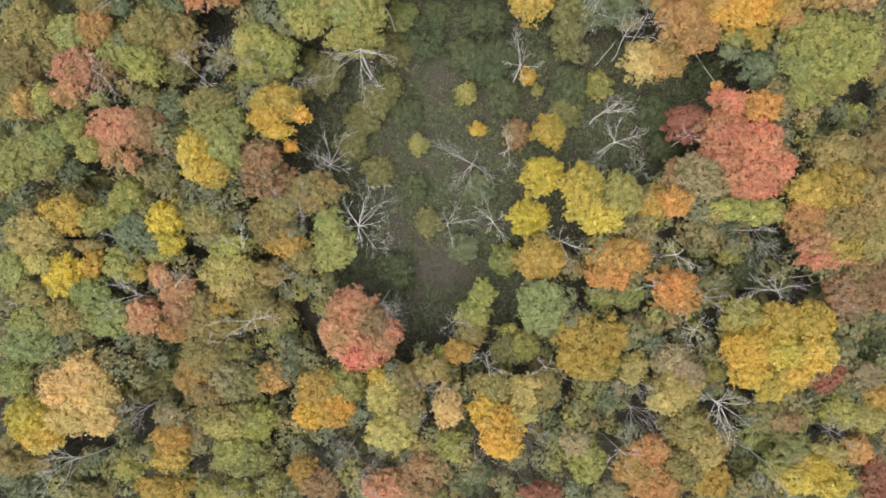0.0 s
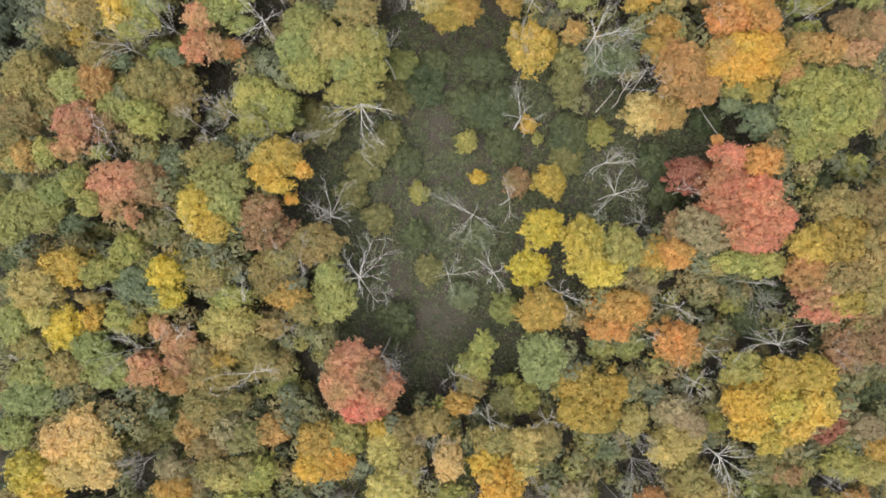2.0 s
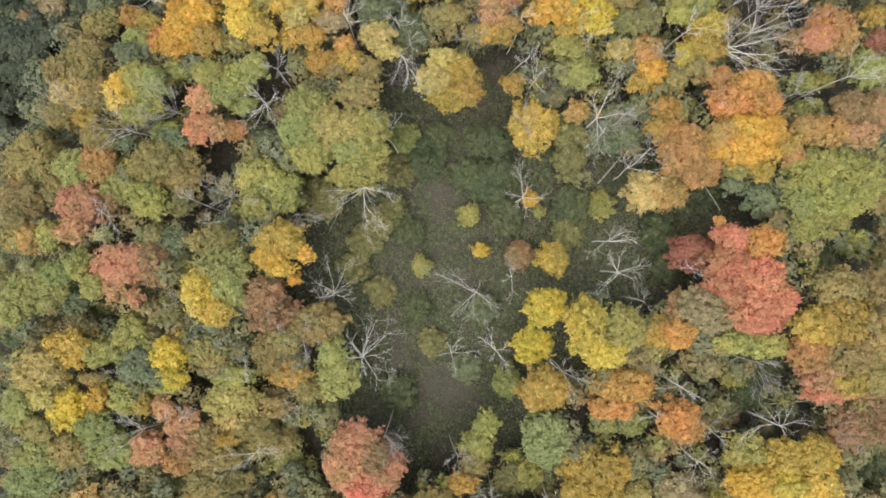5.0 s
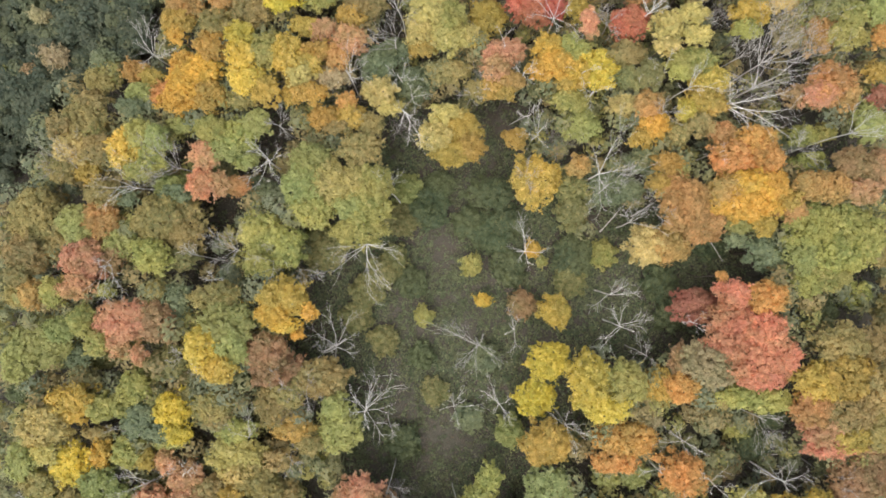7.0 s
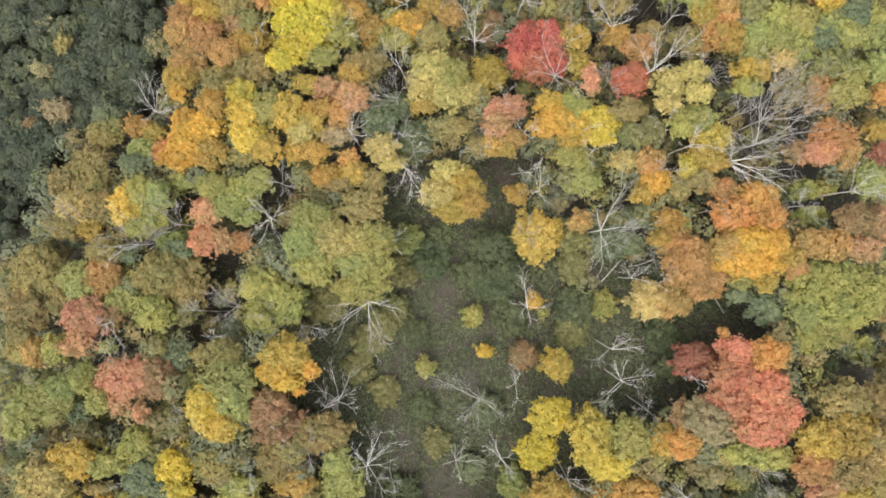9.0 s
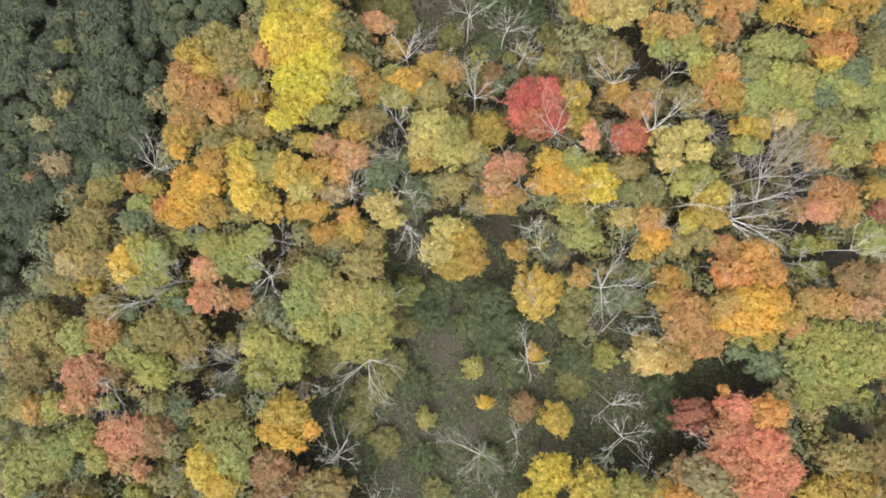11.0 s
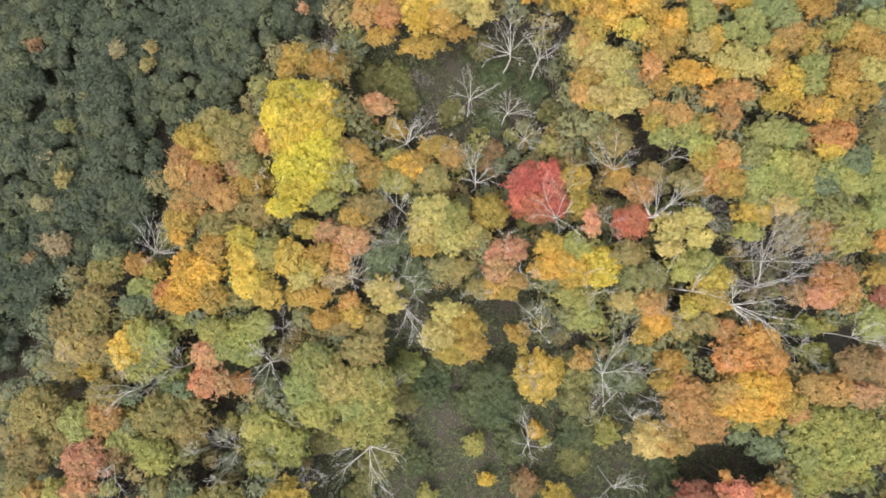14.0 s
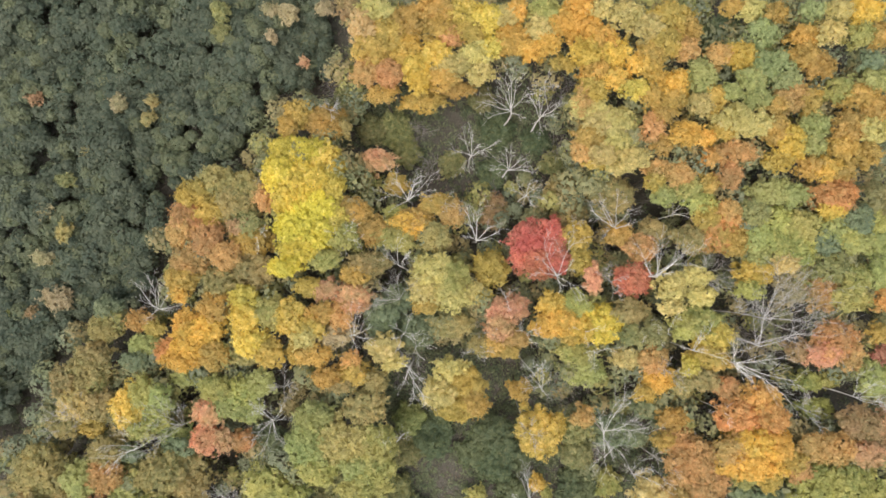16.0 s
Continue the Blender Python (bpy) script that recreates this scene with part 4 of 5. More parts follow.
tree("green", (14.1, 32.7, 6.8, 2.2, 1.8))
tree("straw", (-0.0, 33.0, 8.9, 2.1, 1.5))
tree("amber", (1.6, 31.7, 9.2, 1.9, 1.9))
tree("straw", (-1.2, 30.9, 9.5, 1.9, 1.5))
tree("amber", (0.5, 29.4, 9.0, 2.1, 1.3), (2.4, 30.0, 9.3, 1.4, 1.4))
tree("amber", (7.1, 31.0, 8.0, 1.2, 1.1))
tree("yellow", (9.1, 26.5, 8.5, 2.5, 2.6))
tree("green", (-14.1, 28.6, 9.8, 2.2, 1.9), (-14.8, 26.0, 10.2, 2.2, 2.1))
tree("straw", (-12.3, 26.3, 10.2, 2.1, 2.1))
tree("ochre", (-9.0, 29.7, 9.7, 2.3, 1.7))
tree("straw", (-10.0, 26.0, 10.3, 2.1, 1.9))
tree("yellow_green", (-7.7, 26.0, 10.3, 1.9, 2.1))
tree("amber", (17.3, 47.1, 9.5, 1.5, 1.2))
tree("peach", (19.5, 45.8, 9.7, 1.6, 1.4))
tree("rose", (14.6, 42.5, 9.7, 1.0, 1.6))
tree("scarlet", (18.6, 42.5, 9.9, 1.9, 1.6))
tree("ochre", (20.9, 47.5, 9.1, 1.6, 1.4))
tree("ochre", (25.0, 46.6, 9.7, 2.0, 1.6))
tree("amber", (28.2, 46.7, 11.0, 1.9, 1.9))
tree("yellow", (30.7, 43.1, 10.8, 1.9, 1.5))
tree("yellow_green", (30.1, 41.4, 10.5, 1.5, 1.0))
tree("straw", (22.3, 41.7, 10.8, 1.6, 1.5))
tree("straw", (24.5, 42.8, 10.9, 1.6, 1.0))
tree("straw", (25.1, 40.8, 10.9, 1.5, 1.0))
tree("straw", (22.0, 39.7, 10.7, 1.4, 0.8))
tree("yellow_green", (24.9, 38.2, 10.4, 2.4, 1.7))
tree("yellow", (26.9, 36.7, 9.8, 1.9, 1.6))
tree("amber", (26.4, 34.7, 9.5, 2.1, 1.4))
tree("yellow_green", (23.6, 37.4, 10.3, 1.4, 1.1))
tree("yellow", (24.4, 33.6, 9.4, 1.0, 1.1))
tree("amber", (27.6, 33.9, 9.4, 1.2, 0.8))
tree("ochre", (18.2, 39.3, 9.9, 2.0, 1.4))
tree("olive", (20.5, 37.0, 10.2, 1.6, 1.4), (18.6, 36.8, 9.6, 1.6, 1.2))
tree("straw", (18.2, 34.3, 8.7, 1.6, 1.2))
tree("peach", (20.7, 34.2, 9.2, 1.6, 1.6))
tree("gold", (21.4, 32.2, 9.0, 1.6, 1.6))
tree("amber", (20.0, 30.8, 8.7, 1.2, 1.0))
tree("ochre", (24.0, 31.4, 8.3, 1.4, 1.4))
tree("ochre", (25.9, 32.1, 9.4, 1.6, 1.2))
tree("yellow_green", (31.4, 46.8, 11.0, 1.6, 1.6), (33.2, 47.0, 11.7, 1.6, 1.5))
tree("green", (31.0, 45.0, 11.0, 1.4, 1.4))
tree("yellow_green", (35.0, 45.1, 11.5, 1.5, 1.3))
tree("tan", (33.7, 44.0, 11.2, 1.4, 1.0))
tree("blue_green", (37.2, 46.3, 12.0, 1.5, 1.5))
tree("yellow_green", (39.4, 46.8, 12.1, 1.6, 1.6))
tree("green", (41.9, 46.2, 12.1, 1.6, 1.6))
tree("olive", (38.0, 43.6, 11.6, 1.7, 1.5))
tree("yellow_green", (40.2, 42.4, 11.6, 1.6, 1.5))
tree("green", (42.4, 43.0, 11.7, 1.3, 1.5))
tree("yellow_green", (39.7, 40.5, 11.4, 1.9, 1.3))
tree("orange", (43.0, 40.2, 11.5, 1.1, 1.1))
tree("peach", (37.9, 41.1, 10.4, 1.6, 1.9))
tree("fawn", (35.4, 41.7, 9.2, 1.9, 1.9))
tree("peach", (38.7, 35.9, 10.8, 2.3, 2.2))
tree("rose", (37.4, 34.8, 10.6, 1.6, 1.4))
tree("peach", (40.3, 34.7, 10.6, 1.1, 1.4))
tree("russet", (36.0, 35.0, 9.5, 1.6, 1.1))
tree("amber", (42.9, 36.9, 11.0, 1.1, 1.1))
tree("crimson", (43.8, 34.8, 10.2, 1.1, 1.0))
tree("green", (43.2, 32.0, 9.7, 1.7, 1.9))
tree("yellow_green", (38.1, 31.4, 7.0, 1.6, 1.1))
tree("yellow_green", (38.7, 28.4, 7.0, 1.7, 1.2))
tree("yellow_green", (40.2, 31.7, 7.0, 1.1, 1.0))
tree("peach", (28.3, 31.3, 9.2, 1.5, 1.2))
tree("orange", (31.5, 30.3, 10.3, 2.1, 1.6))
tree("orange", (28.9, 28.6, 10.3, 2.4, 1.6))
tree("orange", (32.2, 28.5, 10.6, 1.6, 1.6))
tree("gold", (30.4, 25.4, 10.7, 2.8, 2.0))
tree("peach", (28.1, 25.1, 10.6, 1.9, 1.6))
tree("gold", (32.8, 25.7, 10.7, 1.4, 1.6))
tree("amber", (22.7, 28.1, 9.3, 1.6, 1.2))
tree("peach", (23.1, 25.9, 9.1, 2.1, 1.5), (24.8, 24.7, 10.1, 1.9, 1.7))
tree("amber", (21.5, 26.1, 9.4, 1.2, 1.0))
tree("russet", (41.3, 27.6, 10.6, 2.2, 1.7), (43.4, 27.3, 10.6, 1.4, 1.9))
tree("peach", (36.5, 25.6, 11.0, 2.0, 1.5), (38.6, 25.3, 10.9, 2.0, 1.5))
tree("rose", (41.4, 25.0, 11.2, 1.9, 1.4))
tree("amber", (34.3, 24.2, 10.7, 1.6, 1.1))
tree("blue_green", (19.5, 25.8, 7.0, 1.4, 1.2))
tree("blue_green", (21.4, 28.7, 7.0, 2.2, 1.4))
tree("peach", (13.9, 28.2, 8.0, 1.3, 1.2))
tree("olive", (13.2, 25.9, 6.0, 1.5, 1.5))
tree("ochre", (-38.7, 57.0, 5.0, 1.4, 1.2))
tree("russet", (-45.6, 63.1, 5.0, 1.1, 0.8))
tree("fawn", (-36.5, 62.3, 5.0, 1.1, 1.1))
tree("ochre", (-33.1, 60.6, 5.0, 0.8, 0.8))
tree("ochre", (-32.5, 62.5, 5.0, 0.8, 0.7))
tree("olive", (-42.2, 53.9, 5.0, 1.1, 0.8))
tree("fawn", (-44.8, 50.8, 5.0, 1.3, 1.1))
tree("fawn", (-19.3, 69.4, 5.0, 0.6, 0.9))
tree("fawn", (-19.5, 72.5, 5.0, 0.9, 0.9))
tree("fawn", (-17.7, 72.2, 5.0, 1.1, 1.1))
tree("olive", (-24.9, 70.1, 5.0, 1.1, 1.0))
tree("olive", (-25.2, 72.6, 5.0, 1.0, 1.2))
tree("fawn", (-13.6, 72.5, 5.0, 1.1, 0.9))
tree("rose", (-15.8, 66.7, 5.0, 0.6, 0.6))
tree("russet", (-10.2, 70.3, 10.9, 1.1, 1.1))
tree("tan", (-8.3, 68.0, 12.2, 1.5, 1.8))
tree("amber", (-7.5, 65.8, 12.1, 2.0, 1.8))
tree("peach", (-8.1, 63.7, 11.6, 1.5, 1.5))
tree("peach", (-5.9, 63.4, 11.8, 1.5, 1.5))
tree("straw", (-7.1, 69.3, 12.4, 1.8, 1.3))
tree("amber", (-5.8, 67.1, 12.1, 1.8, 1.8), (-4.1, 68.2, 12.1, 2.1, 1.8))
tree("gold", (-4.4, 65.7, 11.9, 1.8, 1.5), (-3.3, 64.1, 11.8, 1.7, 1.5))
tree("yellow", (-1.3, 65.2, 12.0, 1.6, 1.5))
tree("gold", (-2.8, 62.5, 11.6, 1.3, 1.0))
tree("amber", (-6.6, 61.8, 10.3, 1.6, 1.1))
tree("amber", (-0.7, 67.4, 12.2, 1.8, 1.5))
tree("peach", (0.1, 66.6, 12.1, 1.1, 0.9))
tree("amber", (-1.3, 69.6, 12.3, 2.1, 1.3))
tree("straw", (0.3, 64.1, 11.8, 2.0, 1.3))
tree("amber", (-0.5, 62.8, 11.6, 1.7, 1.1))
tree("amber", (-2.6, 61.5, 8.3, 2.5, 1.0))
tree("yellow", (1.5, 69.1, 12.2, 1.7, 1.3))
tree("yellow", (3.7, 68.5, 12.2, 1.7, 1.5))
tree("amber", (2.1, 67.1, 12.1, 1.5, 1.1))
tree("straw", (2.9, 65.2, 12.0, 1.6, 1.3))
tree("straw", (3.2, 63.3, 11.7, 1.5, 1.1))
tree("amber", (0.9, 62.1, 9.9, 1.9, 0.8))
tree("yellow", (4.3, 65.7, 12.0, 1.1, 1.1))
tree("gold", (6.2, 66.5, 12.1, 1.8, 1.6))
tree("straw", (5.7, 68.7, 12.2, 1.5, 1.1))
tree("gold", (6.8, 69.3, 12.2, 1.1, 1.4))
tree("gold", (8.2, 65.3, 12.2, 1.5, 1.1))
tree("straw", (9.0, 67.3, 12.2, 1.3, 1.3))
tree("gold", (9.9, 65.8, 12.2, 1.3, 1.1))
tree("yellow_green", (9.6, 69.2, 12.2, 1.8, 1.3))
tree("gold", (11.5, 67.8, 12.6, 1.8, 1.6), (12.7, 69.1, 12.6, 1.8, 1.5), (13.7, 66.8, 12.4, 1.8, 1.8), (13.4, 64.9, 12.9, 1.5, 1.3))
tree("amber", (11.7, 64.2, 11.3, 1.5, 0.7))
tree("gold", (14.9, 66.0, 12.6, 1.7, 1.5), (16.1, 64.8, 12.6, 1.6, 1.5))
tree("gold", (14.5, 63.2, 12.6, 1.5, 1.5))
tree("gold", (16.3, 62.2, 12.9, 1.6, 1.1))
tree("amber", (14.1, 61.2, 12.7, 1.5, 1.3))
tree("straw", (14.8, 69.0, 12.6, 1.3, 1.0))
tree("straw", (17.6, 68.4, 12.8, 1.6, 1.5))
tree("straw", (19.7, 67.2, 12.8, 1.5, 1.5))
tree("amber", (22.0, 68.3, 12.6, 2.0, 1.5), (23.4, 66.9, 12.4, 1.5, 1.3))
tree("amber", (21.3, 65.5, 13.0, 1.8, 1.5))
tree("peach", (23.2, 64.9, 13.0, 1.1, 1.1))
tree("amber", (19.6, 64.3, 13.1, 1.5, 1.3))
tree("gold", (18.5, 63.5, 13.1, 1.3, 1.1))
tree("gold", (19.8, 62.5, 13.2, 1.1, 1.0))
tree("yellow", (18.1, 61.0, 13.2, 1.5, 1.0))
tree("amber", (19.5, 60.1, 13.3, 1.1, 1.3))
tree("gold", (21.9, 61.5, 13.4, 1.5, 1.5))
tree("amber", (21.6, 59.8, 13.4, 1.3, 1.1))
tree("straw", (13.6, 59.6, 12.3, 1.8, 1.3), (14.7, 58.2, 12.1, 1.8, 1.5), (16.4, 58.2, 12.1, 2.0, 1.5), (16.9, 55.9, 11.6, 2.2, 1.5), (15.2, 55.0, 11.9, 1.6, 1.1))
tree("amber", (14.0, 56.9, 11.9, 1.6, 1.5))
tree("straw", (18.1, 54.6, 12.2, 1.6, 1.1))
tree("amber", (14.5, 54.2, 10.9, 1.1, 0.7))
tree("straw", (16.9, 53.6, 11.5, 1.3, 0.7))
tree("peach", (13.1, 60.1, 12.5, 1.1, 1.5))
tree("peach", (13.3, 55.9, 11.3, 1.1, 1.6))
tree("peach", (19.8, 57.4, 13.0, 1.1, 1.5))
tree("amber", (20.8, 58.8, 13.3, 1.1, 1.0))
tree("amber", (20.7, 55.8, 12.7, 1.0, 1.1))
tree("gold", (22.7, 56.7, 13.6, 1.5, 1.2))
tree("gold", (24.6, 56.2, 13.3, 1.0, 0.8))
tree("green", (24.4, 62.3, 13.3, 1.5, 1.5))
tree("amber", (25.8, 60.1, 13.2, 1.0, 1.3))
tree("straw", (24.4, 59.5, 13.3, 1.3, 1.1))
tree("green", (27.1, 60.6, 13.3, 1.1, 1.0))
tree("peach", (26.3, 64.4, 12.8, 1.5, 1.1))
tree("gold", (28.5, 64.3, 12.8, 1.5, 1.5))
tree("dark_green", (28.7, 68.1, 9.0, 2.2, 1.6))
tree("pale_green", (30.8, 66.7, 12.4, 1.5, 1.5))
tree("straw", (30.2, 69.2, 11.8, 1.5, 1.1))
tree("amber", (32.2, 68.7, 12.3, 1.3, 0.9))
tree("amber", (28.2, 69.6, 11.5, 1.3, 0.8))
tree("pale_green", (31.6, 63.3, 13.2, 2.0, 1.5))
tree("green", (29.3, 61.7, 13.4, 1.5, 1.5))
tree("pale_green", (32.6, 61.6, 13.4, 1.5, 1.1))
tree("green", (29.8, 60.0, 13.4, 1.5, 1.0))
tree("peach", (33.1, 60.2, 13.3, 2.0, 1.5))
tree("amber", (34.8, 59.7, 13.2, 1.1, 1.3))
tree("amber", (31.5, 59.3, 13.3, 1.3, 1.0))
tree("gold", (34.8, 66.1, 13.0, 1.5, 1.3))
tree("amber", (34.4, 64.1, 13.2, 1.6, 1.3), (36.0, 63.3, 13.1, 1.4, 1.4))
tree("pale_green", (35.4, 68.6, 13.0, 1.3, 1.0))
tree("straw", (36.9, 66.3, 13.2, 1.5, 1.3))
tree("straw", (37.8, 68.5, 13.2, 1.6, 1.0))
tree("gold", (40.5, 68.5, 13.2, 2.1, 1.3))
tree("amber", (41.8, 66.0, 13.2, 1.0, 1.3))
tree("yellow_green", (39.9, 66.0, 13.2, 1.4, 1.1))
tree("blue_green", (41.0, 63.5, 13.2, 1.1, 1.0))
tree("green", (41.2, 61.6, 13.2, 1.5, 1.3))
tree("amber", (39.8, 60.1, 13.2, 2.0, 1.3), (41.4, 59.0, 13.4, 1.3, 1.3))
tree("yellow_green", (37.9, 60.7, 13.2, 1.5, 1.3))
tree("straw", (27.7, 57.9, 13.5, 2.0, 1.5), (29.9, 57.6, 13.1, 1.5, 1.3))
tree("amber", (26.7, 57.0, 12.9, 1.3, 1.1))
tree("peach", (28.1, 55.0, 12.5, 2.1, 1.1))
tree("orange", (25.5, 54.5, 12.3, 0.8, 1.1))
tree("amber", (31.6, 57.0, 13.0, 1.3, 1.5))
tree("gold", (33.2, 55.7, 12.9, 1.5, 1.8))
tree("amber", (32.1, 54.0, 12.6, 1.5, 1.1))
tree("green", (35.5, 57.5, 13.0, 1.5, 1.5))
tree("green", (35.2, 55.4, 12.9, 1.5, 1.1))
tree("amber", (38.7, 57.2, 13.1, 1.6, 1.5))
tree("straw", (40.9, 56.9, 13.1, 1.8, 1.5))
tree("amber", (38.2, 55.2, 13.0, 1.5, 1.3))
tree("amber", (40.3, 54.6, 13.0, 1.6, 1.3))
tree("peach", (20.9, 53.4, 11.7, 1.6, 1.1), (22.6, 52.9, 12.3, 1.4, 1.1))
tree("yellow_green", (23.5, 51.7, 11.6, 1.6, 1.3))
tree("amber", (25.5, 52.0, 11.7, 1.3, 1.1))
tree("peach", (27.6, 52.7, 12.0, 1.3, 1.5))
tree("yellow_green", (25.1, 50.1, 11.2, 1.6, 1.1))
tree("green", (21.4, 51.0, 11.3, 1.4, 1.1))
tree("amber", (20.4, 52.4, 11.7, 1.1, 1.1))
tree("amber", (35.0, 53.3, 12.8, 1.5, 1.1))
tree("gold", (36.7, 53.1, 12.9, 1.8, 1.3))
tree("amber", (38.2, 52.8, 12.9, 1.1, 1.0))
tree("orange", (37.7, 50.7, 12.7, 2.1, 1.8))
tree("gold", (37.3, 49.2, 12.5, 1.5, 0.9))
tree("green", (31.9, 51.1, 12.2, 2.2, 1.3))
tree("olive", (30.5, 49.1, 11.6, 1.6, 1.5))
tree("green", (33.6, 50.8, 12.4, 1.4, 1.1))
tree("yellow_green", (32.7, 47.9, 11.6, 2.3, 1.8), (34.9, 47.6, 12.1, 1.8, 1.6))
tree("green", (30.7, 46.7, 11.2, 1.6, 1.6))
tree("yellow_green", (33.4, 46.1, 11.5, 2.1, 1.3))
tree("blue_green", (39.8, 48.2, 12.4, 2.0, 1.5))
tree("green", (38.0, 47.1, 12.2, 2.0, 1.6))
tree("olive", (41.7, 50.4, 12.6, 1.3, 1.5))
tree("yellow_green", (41.9, 47.6, 12.2, 1.3, 1.6))
tree("green", (40.3, 46.0, 12.0, 1.8, 1.1))
tree("amber", (25.7, 48.9, 11.0, 1.5, 1.5))
tree("peach", (27.9, 49.1, 11.3, 1.4, 1.4))
tree("orange", (27.4, 47.2, 10.9, 2.0, 1.9))
tree("ochre", (16.9, 51.3, 9.1, 2.1, 1.9))
tree("ochre", (12.5, 51.9, 6.4, 2.3, 2.0), (13.0, 49.4, 6.5, 1.7, 1.6))
tree("rose", (-7.9, 55.4, 7.0, 1.9, 1.3))
tree("green", (-9.7, 53.4, 5.0, 1.7, 1.7))
tree("amber", (-5.7, 53.1, 6.2, 1.2, 1.2))
tree("amber", (-3.6, 48.6, 9.4, 1.9, 1.6))
tree("amber", (-1.5, 50.5, 9.2, 1.6, 1.1))
tree("peach", (0.2, 49.6, 9.4, 1.4, 1.4))
tree("yellow_green", (-6.2, 47.4, 9.6, 1.9, 1.4))
tree("amber", (-10.2, 49.8, 9.7, 2.1, 1.6))
tree("ochre", (-1.6, 47.1, 9.8, 1.6, 1.4))
tree("yellow_green", (-5.7, 49.5, 8.1, 1.7, 1.1))
tree("amber", (-15.7, 60.2, 8.7, 1.5, 1.4))
tree("amber", (-13.2, 59.3, 8.5, 2.1, 1.7))
tree("amber", (-16.7, 58.6, 9.1, 1.1, 1.1))
tree("ochre", (-11.7, 59.0, 7.4, 1.4, 1.2))
tree("lemon", (-17.0, 56.0, 9.7, 1.7, 1.5), (-14.7, 55.7, 9.5, 2.4, 1.9))
tree("yellow", (-12.7, 54.6, 9.9, 1.8, 2.2))
tree("lemon", (-17.4, 53.5, 10.8, 1.8, 1.9))
tree("lemon", (-14.5, 52.8, 11.0, 2.2, 1.9))
tree("yellow", (-12.1, 52.0, 10.3, 1.5, 2.1))
tree("lemon", (-16.1, 51.0, 11.1, 1.9, 1.6), (-13.9, 50.0, 11.0, 2.4, 1.9), (-15.9, 48.3, 11.2, 1.9, 1.6), (-13.5, 47.6, 10.9, 2.0, 1.6), (-15.2, 45.9, 10.8, 2.1, 1.6), (-16.6, 44.3, 11.4, 1.6, 1.0))
tree("yellow", (-11.7, 49.2, 10.4, 1.3, 1.6))
tree("amber", (-26.4, 51.8, 9.1, 2.2, 1.6))
tree("ochre", (-23.8, 53.2, 9.1, 2.1, 1.6))
tree("ochre", (-21.9, 50.8, 9.6, 2.1, 1.9))
tree("amber", (-24.9, 49.7, 9.3, 2.2, 1.6))
tree("peach", (-27.2, 49.1, 9.3, 1.9, 1.9))
tree("olive", (-20.6, 48.4, 10.0, 1.6, 1.6))
tree("peach", (-18.9, 51.2, 9.8, 1.2, 1.4))
tree("ochre", (-20.8, 52.6, 9.2, 1.4, 1.6))
bush(-14.1, 19.6, 4.0, 2.8, "olive")
bush(14.2, 22.6, 4.0, 1.5, "olive")
bush(2.7, 17.7, 2.5, 1.3, "yellow_green")
bush(-2.8, 11.9, 2.3, 1.2, "yellow_green")
bush(3.9, 13.6, 2.0, 0.9, "gold")
bush(9.6, 19.4, 3.0, 1.0, "gold")
bush(10.7, 18.0, 2.0, 0.6, "yellow_green")
bush(8.4, 13.2, 2.5, 1.7, "russet")
bush(-7.6, 17.0, 2.5, 1.9, "olive")
bush(-6.1, 18.7, 2.0, 1.5, "olive")
bush(3.0, -25.2, 4.0, 2.5, "dark_green")
bush(32.2, -0.9, 3.0, 1.4, "yellow_green")
bush(30.8, -4.5, 4.0, 1.8, "russet")
bush(33.8, -2.5, 4.0, 2.2, "dark_green")
bush(4.7, 50.2, 4.0, 2.2, "russet")
bush(-5.4, 23.0, 1.8, 2.2, "olive")
bush(5.0, 21.3, 1.6, 2.5, "dark_green")
bush(6.9, 17.4, 1.6, 2.2, "dark_green")
bush(14.5, 18.8, 1.8, 2.5, "dark_green")
bush(-10.5, 11.7, 1.8, 1.9, "olive")
bush(-9.3, 14.9, 1.6, 2.1, "olive")
bush(4.3, 7.0, 1.8, 1.8, "blue_green")
bush(-5.4, -2.6, 1.8, 2.2, "dark_green")
bush(6.9, -1.3, 3.2, 1.8, "green")
bush(-1.6, 3.0, 1.2, 1.7, "olive")
bush(17.8, 18.8, 1.6, 1.7, "yellow_green")
bush(14.0, 15.6, 1.6, 1.9, "olive")
bush(2.3, 0.1, 1.6, 1.7, "blue_green")
bush(-7.5, 9.1, 1.4, 1.8, "olive")
bush(24.2, 15.5, 2.0, 2.2, "dark_green")
bush(25.5, 11.7, 2.0, 1.9, "dark_green")
bush(30.0, 20.0, 2.0, 1.9, "dark_green")
bush(-3.2, 7.2, 1.2, 1.6, "dark_green")
bush(-4.2, 15.7, 1.2, 1.9, "dark_green")
bush(32.6, 1.3, 3.5, 2.2, "dark_green")
bush(36.4, 0.7, 3.5, 1.8, "dark_green")
bush(28.9, 0.7, 3.5, 1.9, "olive")
bush(-2.2, 24.4, 1.8, 2.5, "dark_green")
bush(-4.7, 26.4, 2.0, 1.9, "green")
bush(-0.9, 27.0, 1.6, 1.7, "dark_green")
bush(2.4, 22.5, 1.6, 1.9, "dark_green")
bush(6.9, 22.4, 1.8, 2.2, "dark_green")
bush(-11.1, 63.4, 3.5, 1.9, "olive")
bush(-6.1, 59.8, 1.4, 2.2, "olive")
bush(-8.7, 59.8, 1.8, 1.8, "olive")
bush(5.6, 59.6, 2.2, 2.1, "dark_green")
bush(10.1, 58.2, 2.2, 1.7, "dark_green")
bush(4.9, 54.4, 2.2, 1.9, "dark_green")
